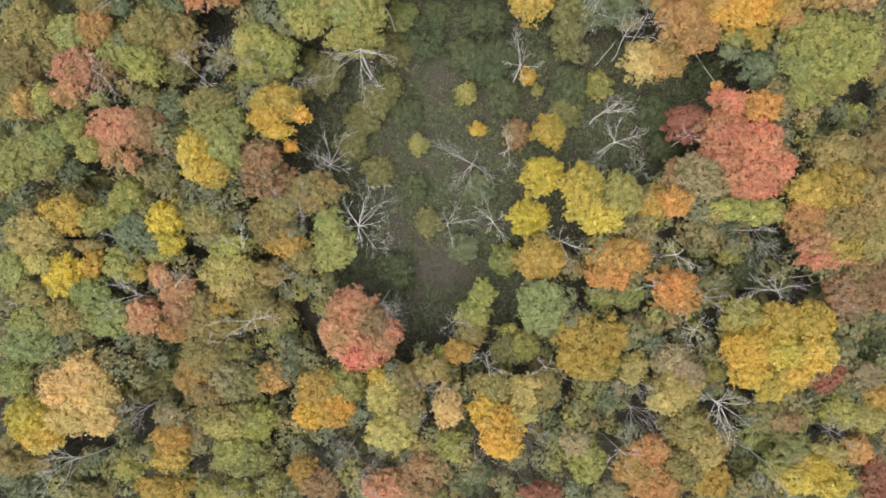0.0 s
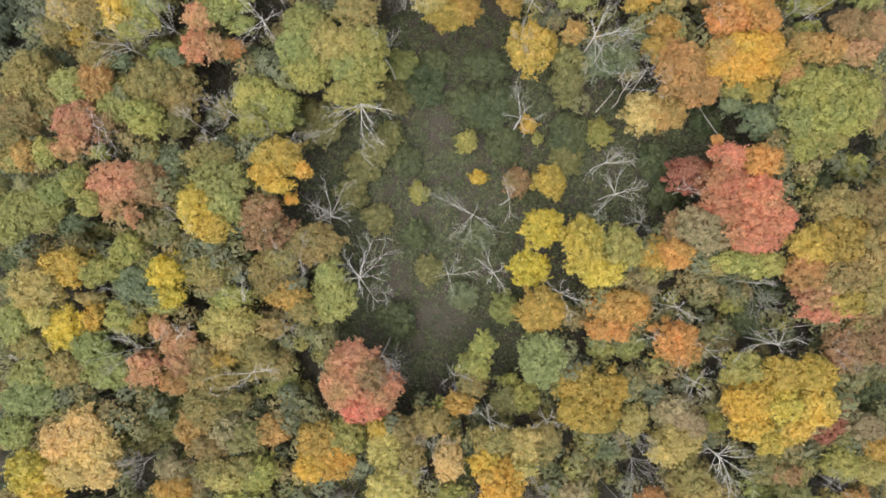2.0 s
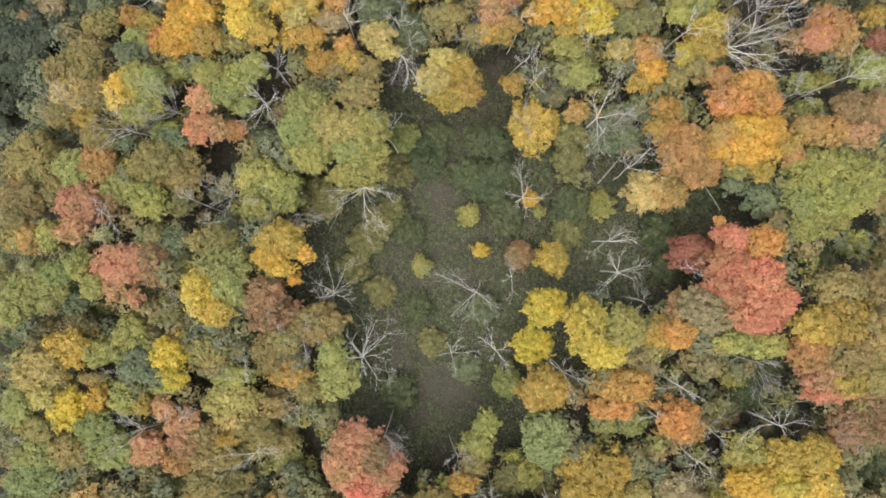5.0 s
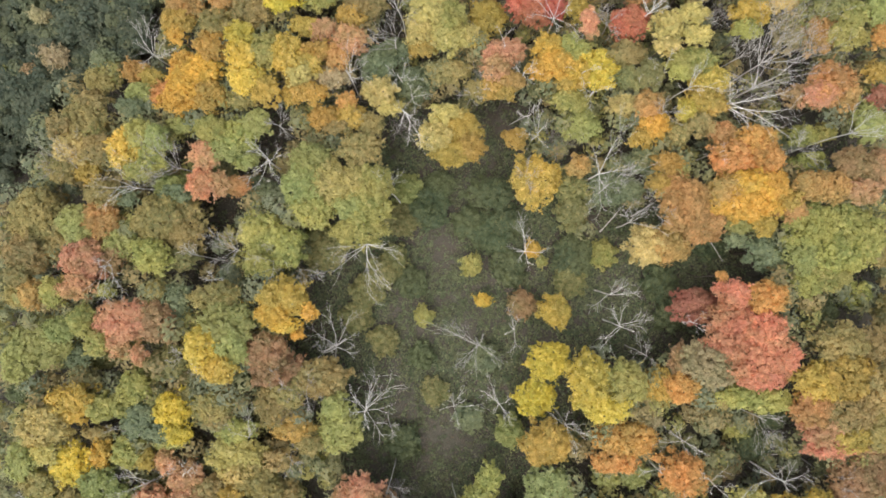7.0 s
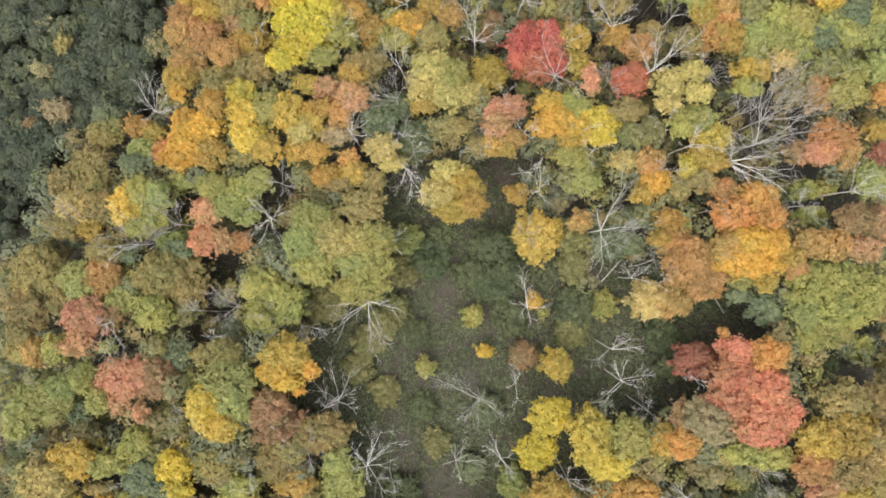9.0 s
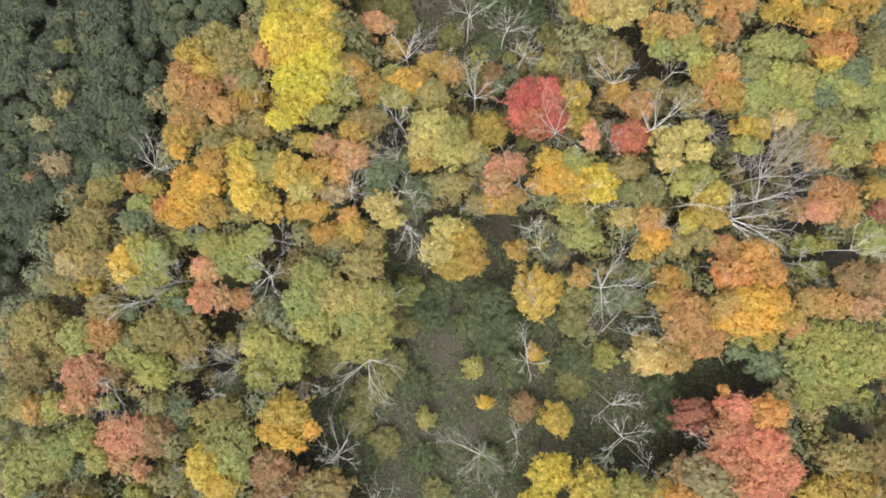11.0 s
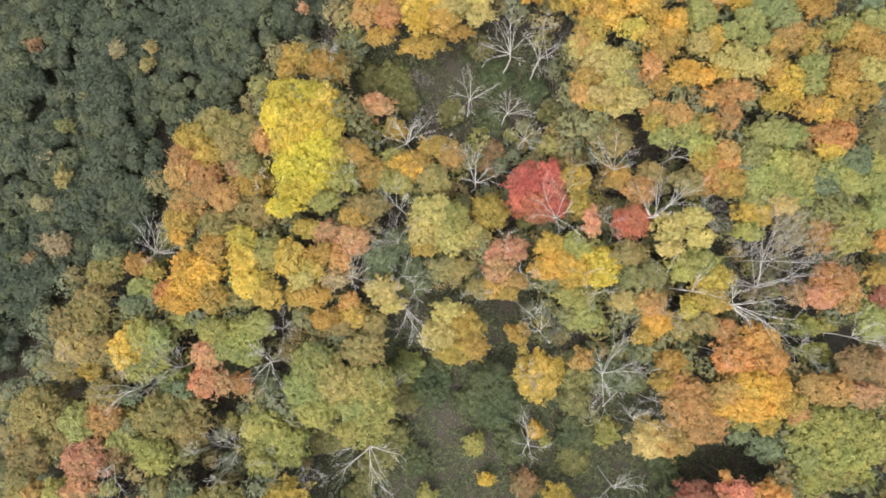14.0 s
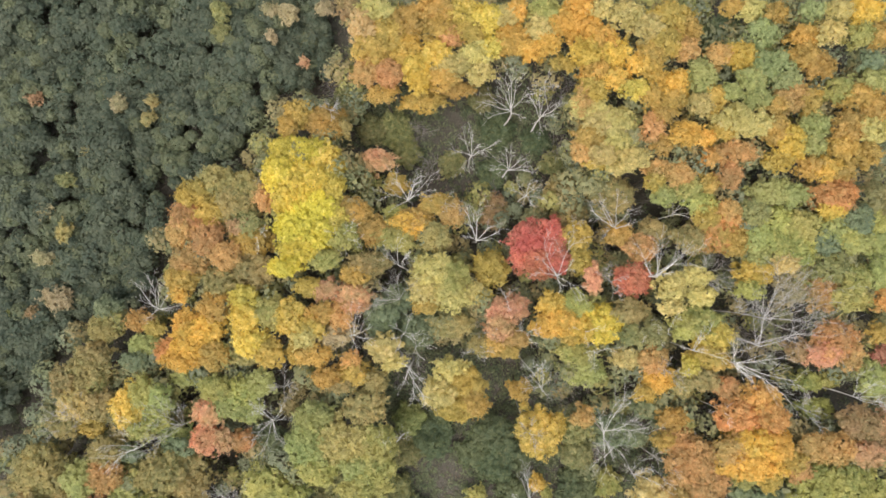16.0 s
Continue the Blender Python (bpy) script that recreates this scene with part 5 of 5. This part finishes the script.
bush(0.4, 55.8, 1.4, 1.6, "olive")
bush(-4.8, 57.1, 1.6, 1.7, "olive")
bush(3.7, 63.4, 2.5, 1.6, "olive")
bush(11.9, 55.5, 3.0, 1.7, "olive")
dead_tree(-17.5, 18.4, 10.5, 1.6, "grey")
dead_tree(-35.5, 18.5, 11.3, 2.3, "white", 320)
dead_tree(-24.5, 15.8, 11.8, 1.0, "white")
dead_tree(-7.0, 0.7, 8.3, 1.1, "grey")
dead_tree(19.4, -16.4, 8.0, 2.3, "grey", 300)
dead_tree(19.7, -12.3, 8.1, 1.8, "grey", 280)
dead_tree(10.3, -11.0, 10.0, 1.2, "white")
dead_tree(-2.5, -14.8, 10.9, 1.6, "grey")
dead_tree(-2.2, -17.7, 10.8, 1.1, "grey")
dead_tree(-9.0, -20.0, 10.0, 1.7, "grey", 230)
dead_tree(-5.9, -22.6, 10.2, 1.7, "grey", 200)
dead_tree(3.7, -19.8, 9.8, 1.3, "grey")
dead_tree(9.4, -19.2, 9.3, 1.2, "grey")
dead_tree(-21.2, -0.1, 7.8, 1.8, "white", 110)
dead_tree(-27.7, 8.9, 10.7, 1.7, "grey")
dead_tree(-31.0, -5.5, 9.1, 2.5, "white", 170)
dead_tree(-27.8, -4.0, 8.8, 1.7, "white", 110)
dead_tree(-15.1, 4.2, 8.0, 1.9, "grey")
dead_tree(-6.2, -4.7, 9.1, 2.2, "grey", 310)
dead_tree(-36.1, -21.7, 9.9, 3.0, "white", 210)
dead_tree(-30.1, -16.4, 8.8, 1.9, "grey", 200)
dead_tree(28.0, -4.7, 9.4, 1.5, "white")
dead_tree(19.7, 21.9, 9.8, 2.2, "white", 70)
dead_tree(30.9, 2.2, 10.3, 2.0, "grey", 330)
dead_tree(42.2, -5.0, 8.5, 1.5, "grey")
dead_tree(17.3, -20.5, 9.3, 1.5, "white")
dead_tree(32.8, -21.5, 9.7, 2.2, "grey", 300)
dead_tree(0.3, -7.8, 9.4, 1.3, "grey")
dead_tree(-17.3, -2.5, 7.2, 1.1, "grey")
dead_tree(-24.1, -8.8, 8.2, 1.2, "white")
dead_tree(-44.5, -5.7, 10.0, 0.7, "white")
dead_tree(40.1, -19.0, 10.2, 1.6, "grey")
dead_tree(26.1, 11.8, 9.1, 1.5, "white")
dead_tree(-21.5, -24.9, 8.4, 1.1, "grey")
dead_tree(-32.9, 1.2, 9.3, 1.2, "grey")
dead_tree(-26.7, 27.9, 9.9, 2.7, "grey", 160)
dead_tree(-31.5, 26.2, 11.0, 2.3, "white", 160)
dead_tree(-39.5, 26.4, 9.1, 2.4, "grey", 120)
dead_tree(-10.2, 46.0, 11.3, 1.6, "white")
dead_tree(-5.3, 40.4, 10.4, 2.4, "grey", 140)
dead_tree(-4.4, 43.0, 11.9, 1.8, "white", 100)
dead_tree(-4.2, 37.9, 10.9, 1.7, "white")
dead_tree(4.4, 36.8, 10.8, 1.2, "grey")
dead_tree(7.2, 36.6, 11.3, 1.3, "white")
dead_tree(7.3, 34.1, 11.0, 0.9, "white")
dead_tree(12.5, 36.1, 10.8, 1.4, "white")
dead_tree(17.8, 26.1, 8.0, 1.6, "grey", 20)
dead_tree(16.2, 24.5, 11.4, 1.7, "grey")
dead_tree(17.4, 43.2, 9.8, 1.5, "grey")
dead_tree(22.5, 37.6, 11.9, 1.8, "white", 150)
dead_tree(22.2, 33.1, 11.0, 1.5, "grey")
dead_tree(28.8, 38.5, 10.9, 1.6, "grey", 60)
dead_tree(32.0, 38.0, 11.0, 4.3, "grey", 40)
dead_tree(39.1, 30.2, 12.6, 2.1, "white", 30)
dead_tree(35.6, 30.0, 11.8, 1.6, "grey")
dead_tree(27.0, 28.9, 11.7, 1.0, "white")
dead_tree(-5.4, 24.6, 11.1, 1.7, "white", 100)
dead_tree(-18.0, 32.7, 10.4, 1.4, "grey")
dead_tree(1.7, 35.1, 9.3, 1.2, "grey")
dead_tree(26.8, 43.8, 11.6, 1.9, "grey")
dead_tree(7.6, 28.1, 9.6, 1.3, "grey")
dead_tree(14.8, 34.8, 11.1, 1.4, "white")
dead_tree(21.4, 23.2, 9.4, 1.8, "grey")
dead_tree(-0.4, 49.8, 10.8, 1.2, "white")
dead_tree(12.3, 62.1, 11.8, 1.0, "grey")
dead_tree(11.8, 48.5, 10.5, 1.2, "grey")
dead_tree(22.2, 48.6, 10.0, 2.2, "white", 45)
dead_tree(-20.6, 52.4, 10.3, 1.0, "grey")
dead_tree(-19.0, 47.1, 11.2, 1.3, "white")
dead_tree(-11.8, 60.9, 11.0, 0.9, "grey")
dead_tree(-8.6, 20.0, 7.5, 4.8, "white", limbs=((-172, 3.3), (-150, 3.0), (-133, 4.3), (-69, 3.1), (-16, 3.2), (0, 1.7), (91, 2.1), (-100, 4.8), (-87, 4.5)))
dead_tree(-12.0, 9.1, 6.5, 3.7, "white", limbs=((134, 3.7), (99, 3.6), (75, 3.7), (32, 2.1), (-21, 2.1), (-140, 2.0), (-97, 1.7)))
dead_tree(-8.9, 2.5, 7.5, 4.3, "white", limbs=((129, 2.8), (126, 1.9), (97, 2.7), (60, 2.2), (42, 4.1), (67, 4.3), (3, 3.0), (-170, 1.5), (-120, 1.8), (-87, 1.6), (-49, 3.3)))
dead_tree(8.1, 19.2, 7.5, 3.3, "white", limbs=((108, 3.3), (91, 3.3), (67, 1.7), (-10, 1.9), (-122, 1.2), (-86, 1.6), (170, 1.5)))
dead_tree(3.2, 9.1, 6.0, 4.9, "grey", limbs=((158, 4.9), (162, 4.0), (145, 2.8), (-146, 3.3), (-148, 2.4), (-112, 3.0), (-21, 2.7), (-25, 1.6), (69, 1.1)))
dead_tree(7.1, 10.8, 6.0, 2.3, "white", limbs=((94, 2.3), (66, 1.3), (116, 1.4), (-144, 1.0), (-85, 2.1)))
dead_tree(0.5, 2.7, 6.5, 2.7, "white", limbs=((-179, 1.2), (110, 1.2), (76, 2.0), (26, 1.3), (-75, 1.9), (8, 2.7)))
dead_tree(5.3, 2.9, 6.5, 2.8, "white", limbs=((116, 2.8), (140, 2.2), (127, 1.5), (28, 1.5), (-31, 1.9), (-62, 1.9), (-99, 1.0)))
dead_tree(17.1, 14.6, 7.5, 3.1, "white", limbs=((-145, 2.5), (73, 1.5), (38, 1.7), (8, 2.2), (11, 3.1), (-15, 1.8)))
dead_tree(18.1, 11.2, 7.5, 3.2, "white", limbs=((-131, 3.2), (-153, 2.1), (120, 2.3), (110, 1.6), (64, 2.4), (12, 2.4), (27, 3.0), (-22, 1.5)))
dead_tree(20.6, 8.2, 8.0, 1.6, "grey", limbs=((161, 1.6), (118, 1.6), (92, 1.2), (32, 1.0), (-35, 1.3), (-120, 1.3)))
dead_tree(12.3, 0.9, 8.0, 2.7, "white", limbs=((151, 1.8), (-128, 1.1), (-77, 2.1), (-60, 2.7), (-31, 2.2), (0, 1.6), (37, 1.0), (82, 1.3)))
dead_tree(24.2, -0.5, 8.8, 2.5, "white", limbs=((180, 2.5), (139, 1.8), (118, 1.6), (57, 0.7), (-24, 1.7), (-38, 2.3), (-60, 1.3)))
dead_tree(26.2, -8.3, 8.9, 2.8, "white", limbs=((151, 2.8), (-144, 1.3), (-110, 2.3), (-37, 1.3), (32, 1.8), (81, 1.5), (-69, 1.8)))
dead_tree(28.2, -15.8, 9.3, 4.1, "white", limbs=((142, 2.3), (-5, 3.0), (15, 2.2), (49, 1.5), (-29, 4.1), (-55, 3.8), (-75, 3.8), (-82, 3.1), (-113, 2.4), (-106, 1.5)))
dead_tree(33.5, -4.1, 10.8, 3.9, "white", limbs=((179, 3.9), (153, 2.5), (129, 2.2), (101, 1.6), (64, 1.9), (21, 2.4), (-56, 1.0), (-17, 1.7)))
dead_tree(22.0, -3.9, 8.5, 1.7, "white", limbs=((-167, 1.7), (119, 1.2), (21, 1.3), (-27, 0.4)))
dead_tree(4.6, -12.0, 9.6, 2.0, "white", limbs=((137, 2.0), (113, 1.6), (13, 0.9), (-21, 1.8), (-75, 0.9), (-41, 1.8)))
dead_tree(-20.0, -7.4, 8.0, 3.7, "white", limbs=((-140, 2.8), (-121, 1.9), (-160, 3.5), (13, 3.7), (15, 2.0), (-68, 1.2), (48, 1.1)))
dead_tree(-21.9, 19.6, 9.0, 3.2, "grey", limbs=((162, 3.2), (-171, 2.8), (136, 2.7), (137, 1.9), (-110, 2.3), (-100, 1.3), (-146, 2.3), (74, 2.3)))
dead_tree(-31.2, 39.8, 7.5, 3.2, "white", limbs=((118, 3.2), (107, 3.2), (88, 2.5), (57, 2.1), (12, 2.1), (150, 2.1), (-154, 1.4), (-17, 1.5)))
dead_tree(-18.2, 28.7, 10.3, 2.9, "white", limbs=((154, 2.4), (135, 2.3), (121, 1.6), (66, 1.5), (7, 1.7), (-62, 1.0), (-76, 2.4), (-90, 2.9), (-160, 1.8), (-150, 2.9)))
dead_tree(-10.3, 37.3, 10.1, 3.4, "white", limbs=((101, 2.9), (86, 3.4), (72, 2.7), (28, 1.9), (-15, 2.0), (-45, 1.5), (178, 1.2), (121, 1.7)))
dead_tree(-4.6, 33.5, 8.5, 3.5, "white", limbs=((136, 2.0), (137, 1.1), (-39, 1.5), (-42, 2.7), (-60, 3.5), (-69, 3.2), (-105, 2.2), (-127, 1.4)))
dead_tree(-3.8, 35.5, 8.5, 1.9, "white", limbs=((-100, 1.9), (-75, 1.6), (37, 1.3), (-4, 1.8), (112, 1.1)))
dead_tree(10.8, 42.9, 10.0, 3.9, "white", limbs=((119, 3.9), (165, 2.2), (124, 2.4), (41, 2.1), (53, 3.9), (-33, 3.1), (-87, 1.4)))
dead_tree(15.3, 27.1, 10.0, 5.1, "white", limbs=((101, 2.1), (76, 1.1), (50, 3.4), (54, 5.1), (7, 4.1), (2, 2.9), (-77, 1.8), (-79, 4.1)))
dead_tree(20.7, 42.8, 10.5, 4.8, "white", limbs=((107, 3.3), (92, 3.8), (75, 3.9), (54, 3.6), (35, 3.6), (33, 4.8), (20, 1.9), (124, 1.8)))
dead_tree(31.0, 35.7, 10.5, 7.2, "grey", limbs=((98, 3.8), (84, 6.3), (71, 7.2), (54, 6.8), (40, 6.7), (22, 5.5), (10, 4.0), (162, 2.3), (-167, 2.9)))
dead_tree(29.0, 34.0, 9.5, 5.6, "white", limbs=((60, 1.8), (113, 2.1), (10, 2.6), (5, 4.6), (-16, 5.6), (-33, 5.4), (-33, 4.4), (-42, 2.7), (-60, 1.8)))
dead_tree(24.4, 35.4, 10.8, 2.8, "white", limbs=((79, 1.9), (55, 2.6), (157, 1.1), (-5, 1.5), (-3, 2.8)))
dead_tree(9.4, 31.1, 8.5, 2.8, "white", limbs=((104, 2.6), (83, 2.8), (68, 1.8), (173, 1.8), (-68, 1.3), (-146, 1.1)))
dead_tree(5.5, 40.7, 10.5, 1.2, "white", limbs=((117, 1.1), (50, 1.2), (-63, 1.1), (-149, 0.8)))
dead_tree(6.4, 60.2, 9.5, 3.9, "white", limbs=((141, 3.0), (171, 3.2), (118, 3.1), (99, 3.7), (82, 3.9), (65, 3.3), (30, 2.6), (-6, 1.4), (-162, 3.1)))
dead_tree(9.4, 59.2, 10.0, 3.0, "white", limbs=((113, 2.3), (93, 3.0), (79, 2.8), (58, 2.5), (18, 2.3), (-6, 1.3), (-135, 1.3), (-83, 1.5)))
dead_tree(2.3, 55.5, 8.5, 2.8, "white", limbs=((156, 2.2), (111, 2.4), (90, 2.5), (61, 1.5), (35, 2.8), (6, 1.7), (-128, 1.9), (-71, 1.6)))
dead_tree(6.3, 54.0, 9.0, 2.5, "white", limbs=((129, 1.6), (99, 2.0), (71, 2.2), (41, 1.9), (16, 2.3), (2, 2.5), (-168, 2.1), (-126, 1.1)))
dead_tree(-4.4, 50.9, 8.5, 3.7, "white", limbs=((158, 3.1), (131, 3.0), (119, 2.3), (82, 2.6), (61, 1.9), (53, 2.5), (44, 3.7), (30, 2.7), (-159, 2.5)))
dead_tree(8.0, 51.3, 9.0, 2.2, "white", limbs=((137, 1.6), (105, 1.7), (71, 1.6), (39, 2.2), (-2, 1.9), (-68, 1.3), (-110, 1.1)))
dead_tree(2.7, 46.7, 10.0, 4.0, "white", limbs=((115, 4.0), (112, 3.0), (94, 3.9), (79, 2.9), (45, 2.0), (16, 2.9), (-1, 1.1), (136, 1.2)))
dead_tree(17.2, 47.7, 9.0, 3.4, "white", limbs=((152, 3.1), (133, 3.1), (107, 3.3), (87, 3.4), (60, 2.6), (19, 1.7), (-156, 1.4)))
dead_tree(-17.3, 6.0, 8.0, 1.5, "white", 140)
dead_tree(-13.0, 8.4, 8.0, 1.3, "grey", 60)
dead_tree(-17.4, 18.2, 9.5, 1.7, "grey", 300)
dead_tree(-26.0, 18.3, 9.5, 1.1, "white", 120)
bare_bush(7.3, -20.6, 9.0, 3.0)
bare_bush(4.7, 50.3, 4.5, 2.1)
bare_bush(-2.2, 55.5, 3.0, 1.9)
bare_bush(13.3, 63.1, 7.0, 1.1)
bare_bush(12.3, 57.0, 5.0, 1.4)
bare_bush(-3.1, 59.5, 2.5, 1.3)
bare_bush(-12.2, 64.4, 4.5, 1.4)
bare_bush(16.9, 47.0, 6.0, 1.6)
bare_bush(8.4, 44.0, 7.0, 2.2)
bare_bush(29.3, 45.4, 8.5, 2.3)
bare_bush(11.7, 30.9, 7.0, 1.6)
bare_bush(-18.2, 37.1, 8.0, 1.4)
bare_bush(-11.5, 37.3, 8.5, 1.6)
bare_bush(-5.7, 33.1, 6.0, 1.2)
bare_bush(33.2, 36.4, 8.0, 2.4)
bare_bush(-11.1, -22.2, 7.0, 1.5)
bare_bush(-6.2, -7.2, 6.5, 1.6)
bare_bush(-23.7, -19.6, 7.0, 1.5)
bare_bush(39.0, -15.9, 6.0, 1.5)
bare_bush(4.6, -20.8, 7.0, 1.3)
bare_bush(42.5, -19.8, 7.5, 1.8)
bare_bush(-15.8, 4.1, 8.0, 1.6)
bare_bush(-43.8, 14.6, 7.0, 1.2)
fallen_trunk(29.2, 21.6, 1.5, 30.3, 17.9, 3.5)
fallen_trunk(23.3, -7.8, 0.3, 25.7, -9.7, 0.6)
fallen_trunk(24.6, -10.2, 0.3, 26.9, -11.3, 0.8)
fallen_trunk(39.8, -2.9, 4.0, 44.4, -2.1, 5.0)
fallen_trunk(10.5, -13.2, 3.0, 14.8, -15.1, 1.0)
fallen_trunk(19.1, 22.9, 0.3, 20.0, 23.9, 0.5)
fallen_trunk(31.1, 25.3, 0.3, 31.9, 22.3, 2.0)

# ---- ground cover ----
CLEARINGS = ((0.0, 12.0, 15.0, 21.0), (23.0, 16.0, 9.0, 8.0), (0.5, 58.5, 10.5, 6.0))


def openness(x, y):
    """Above one under the open sky of the clearings, less in the wood."""
    return np.max([1.6 - ((x - cx) / a) ** 2 - ((y - cy) / b) ** 2 for cx, cy, a, b in CLEARINGS], axis=0)


DARK_GAPS = ((-26.4, 22.3), (-19.0, 33.2), (-5.1, 32.8), (7.1, 34.7), (40.5, 29.5), (-38.1, 9.0), (45.2, 16.9), (28.4, 20.5), (19.6, 52.4), (-26.6, 25.1), (-19.3, 45.5), (36.3, 54.2))


def wavy(x, y, s):
    """Smooth patches about 3 / s metres wide, from about -1 to 1."""
    total = 0
    for k in range(7):
        a = k * 2.399 + 0.4
        f = s * (0.75 + 0.13 * k)
        total = total + np.sin(f * (x * math.cos(a) + y * math.sin(a)) + 1.9 * k + 0.8 * np.sin(0.6 * f * (y * math.cos(a) - x * math.sin(a)) + k))
    return total / 2.6


BARE_SOIL = ((0.8, -2.0, 3.2), (-1.2, 19.0, 2.6), (1.6, 14.5, 2.2), (-1.5, 24.0, 2.4), (0.0, 58.0, 4.5))


def herb_share(x, y):
    bare = np.max([np.exp(-(((x - cx) ** 2 + (y - cy) ** 2) / r ** 2)) for cx, cy, r in BARE_SOIL], axis=0)
    lane = 0.14 * np.exp(-((x + 1.6 + 0.8 * np.sin(y * 0.2)) / 1.8) ** 2)
    return np.clip(0.62 + 0.28 * wavy(x, y, 0.5) + 0.22 * wavy(x + 9, y, 1.5) - 0.55 * bare - lane, 0.06, 1)


def cover(name, label, category, count, wide, tall, size, material, each, seed, keep):
    """Clumps of small leaves over the ground: one object."""
    rng = np.random.default_rng(seed)
    x, y = rng.uniform(-53, 53, count), rng.uniform(-32, 80, count)
    ok = keep(x, y, rng.uniform(0, 1, count))
    x, y = x[ok], y[ok]
    k = len(x)
    top = tall * rng.uniform(0.2, 1.0, k)
    jig = rng.normal(0, 0.55, (k, each, 3))
    c = np.stack([x, y, ground_height(x, y)], 1)[:, None] + jig * np.array([wide, wide, 0])
    dome = np.exp(-0.7 * (jig[:, :, 0] ** 2 + jig[:, :, 1] ** 2))
    c[:, :, 2] += 0.05 + top[:, None] * dome * rng.uniform(0.55, 1.0, (k, each))
    nrm = unit(jig * np.array([0.6, 0.6, 0]) + np.array([0, 0, 1.0]))
    ob = new(name, mesh_of(name, *leaf_sprays(rng, c.reshape(-1, 3), nrm.reshape(-1, 3), np.full(k * each, size)), material))
    return tagged(ob, label, category, kind="stuff")


def shrub_layer(name, label, category, x, y, r, h, each, size, material, seed):
    """Many low domes of leaves: one object."""
    rng = np.random.default_rng(seed)
    jig = unit(rng.normal(0, 1, (len(x), each, 3)) + np.array([0, 0, 0.45])) * rng.uniform(0.90, 1.04, (len(x), each, 1))
    c = np.stack([x, y, h - r * 0.9], 1)[:, None] + jig * r[:, None, None] * np.array([1, 1, 0.9])
    sizes = np.full((len(x), each), size)
    within = rng.uniform(0, 1, (len(x), each)) < 0.28   # larger leaves inside, so that no hole shows
    c = np.where(within[:, :, None], c + (np.stack([x, y, h - r * 0.9], 1)[:, None] - c) * 0.2, c)
    sizes[within] *= 1.9
    c[:, :, 2] = np.maximum(c[:, :, 2], 0.1)
    nrm = unit(jig + np.array([0, 0, 0.3]))
    ob = new(name, mesh_of(name, *leaf_sprays(rng, c.reshape(-1, 3), nrm.reshape(-1, 3), sizes.ravel()), material))
    return tagged(ob, label, category, kind="stuff")



# ---- thicket: dense young growth that nobody could count ----
def thicket_edge(y):
    return np.interp(y, (22, 26, 31.6, 35.4, 38.6, 41.7, 47, 54.6, 57, 62.7, 65.9, 74, 90), (-60, -49.5, -46.5, -44.5, -41.5, -33.5, -33, -30, -23.5, -19.5, -13, -12.5, -12))


rng = np.random.default_rng(77)
tx, ty = rng.uniform(-58, -11, 3200), rng.uniform(22, 84, 3200)
ok = tx < thicket_edge(ty) - 0.6
tx, ty = tx[ok], ty[ok]
tr = rng.uniform(0.65, 1.5, len(tx))
th = 3.6 + 0.8 * wavy(tx, ty, 0.5) + rng.normal(0, 0.34, len(tx)) + tr * 0.4
tone = rng.uniform(0, 1, len(tx)) + 0.16 * wavy(tx + 5, ty, 0.35)
dark, light = tone < 0.42, tone > 0.80
shrub_layer("thicket", "dense dark green thicket of young trees and shrubs", "thicket", tx[dark], ty[dark], tr[dark], th[dark], 185, 0.29, THICKET, 78)
shrub_layer("thicket", "dense grey-green thicket of young trees and shrubs", "thicket", tx[~dark & ~light], ty[~dark & ~light], tr[~dark & ~light], th[~dark & ~light] + 0.1, 185, 0.29, THICKET_MIDDLE, 80)
shrub_layer("thicket", "lighter green young shrubs scattered through the dark thicket", "thicket", tx[light], ty[light], tr[light] * 0.9, th[light] + 0.2, 175, 0.29, THICKET_LIGHT, 79)


cover("undergrowth", "low green herbs and ferns over the clearing floor", "undergrowth", 190000, 0.36, 0.36, 0.20, HERBS, 7, 11,
      lambda x, y, u: u < herb_share(x, y) * np.clip(openness(x, y) + 0.3, 0.10, 1))
cover("leaf_litter", "fallen brown leaves scattered on dark soil", "leaf litter", 6000, 0.8, 0.08, 0.2, LITTER, 6, 12, lambda x, y, u: u < 0.9)
for seed, count, tone, label in ((21, 1750, UNDERSTORY, "shaded green shrubs under the woodland trees"),
                                 (22, 800, UNDERSTORY_OCHRE, "ochre saplings filling gaps between the trees"),
                                 (23, 900, UNDERSTORY_GREY, "grey-green shrubs below the canopy"),
                                 (24, 500, SAPLINGS, "yellow-green saplings between the trees")):
    rng = np.random.default_rng(seed)
    ux, uy = rng.uniform(-53, 53, count), rng.uniform(-32, 80, count)
    ok = (openness(ux, uy) < 0.40) & (ux > thicket_edge(uy) + 2.2)
    for gx, gy in DARK_GAPS:
        ok &= (ux - gx) ** 2 + (uy - gy) ** 2 > 2.3 ** 2
    ux, uy = ux[ok], uy[ok]
    near = np.array(TREE_PLACES)
    close = (ux[:, None] - near[None, :, 0]) ** 2 + (uy[:, None] - near[None, :, 1]) ** 2 < 4.0 ** 2
    canopy = np.where(close, near[None, :, 2], 4.0).max(1)
    uh = canopy * rng.uniform(0.66, 0.92, len(ux))
    for bx, by, br in BARE_PLACES:
        uh = np.where((ux - bx) ** 2 + (uy - by) ** 2 < (br * 0.9 + 0.8) ** 2, np.minimum(uh, 5.0), uh)
    shrub_layer("understory", label, "understory", ux, uy, rng.uniform(0.6, 1.0, len(ux)) + uh * 0.08, uh, 125, 0.29, tone, seed)
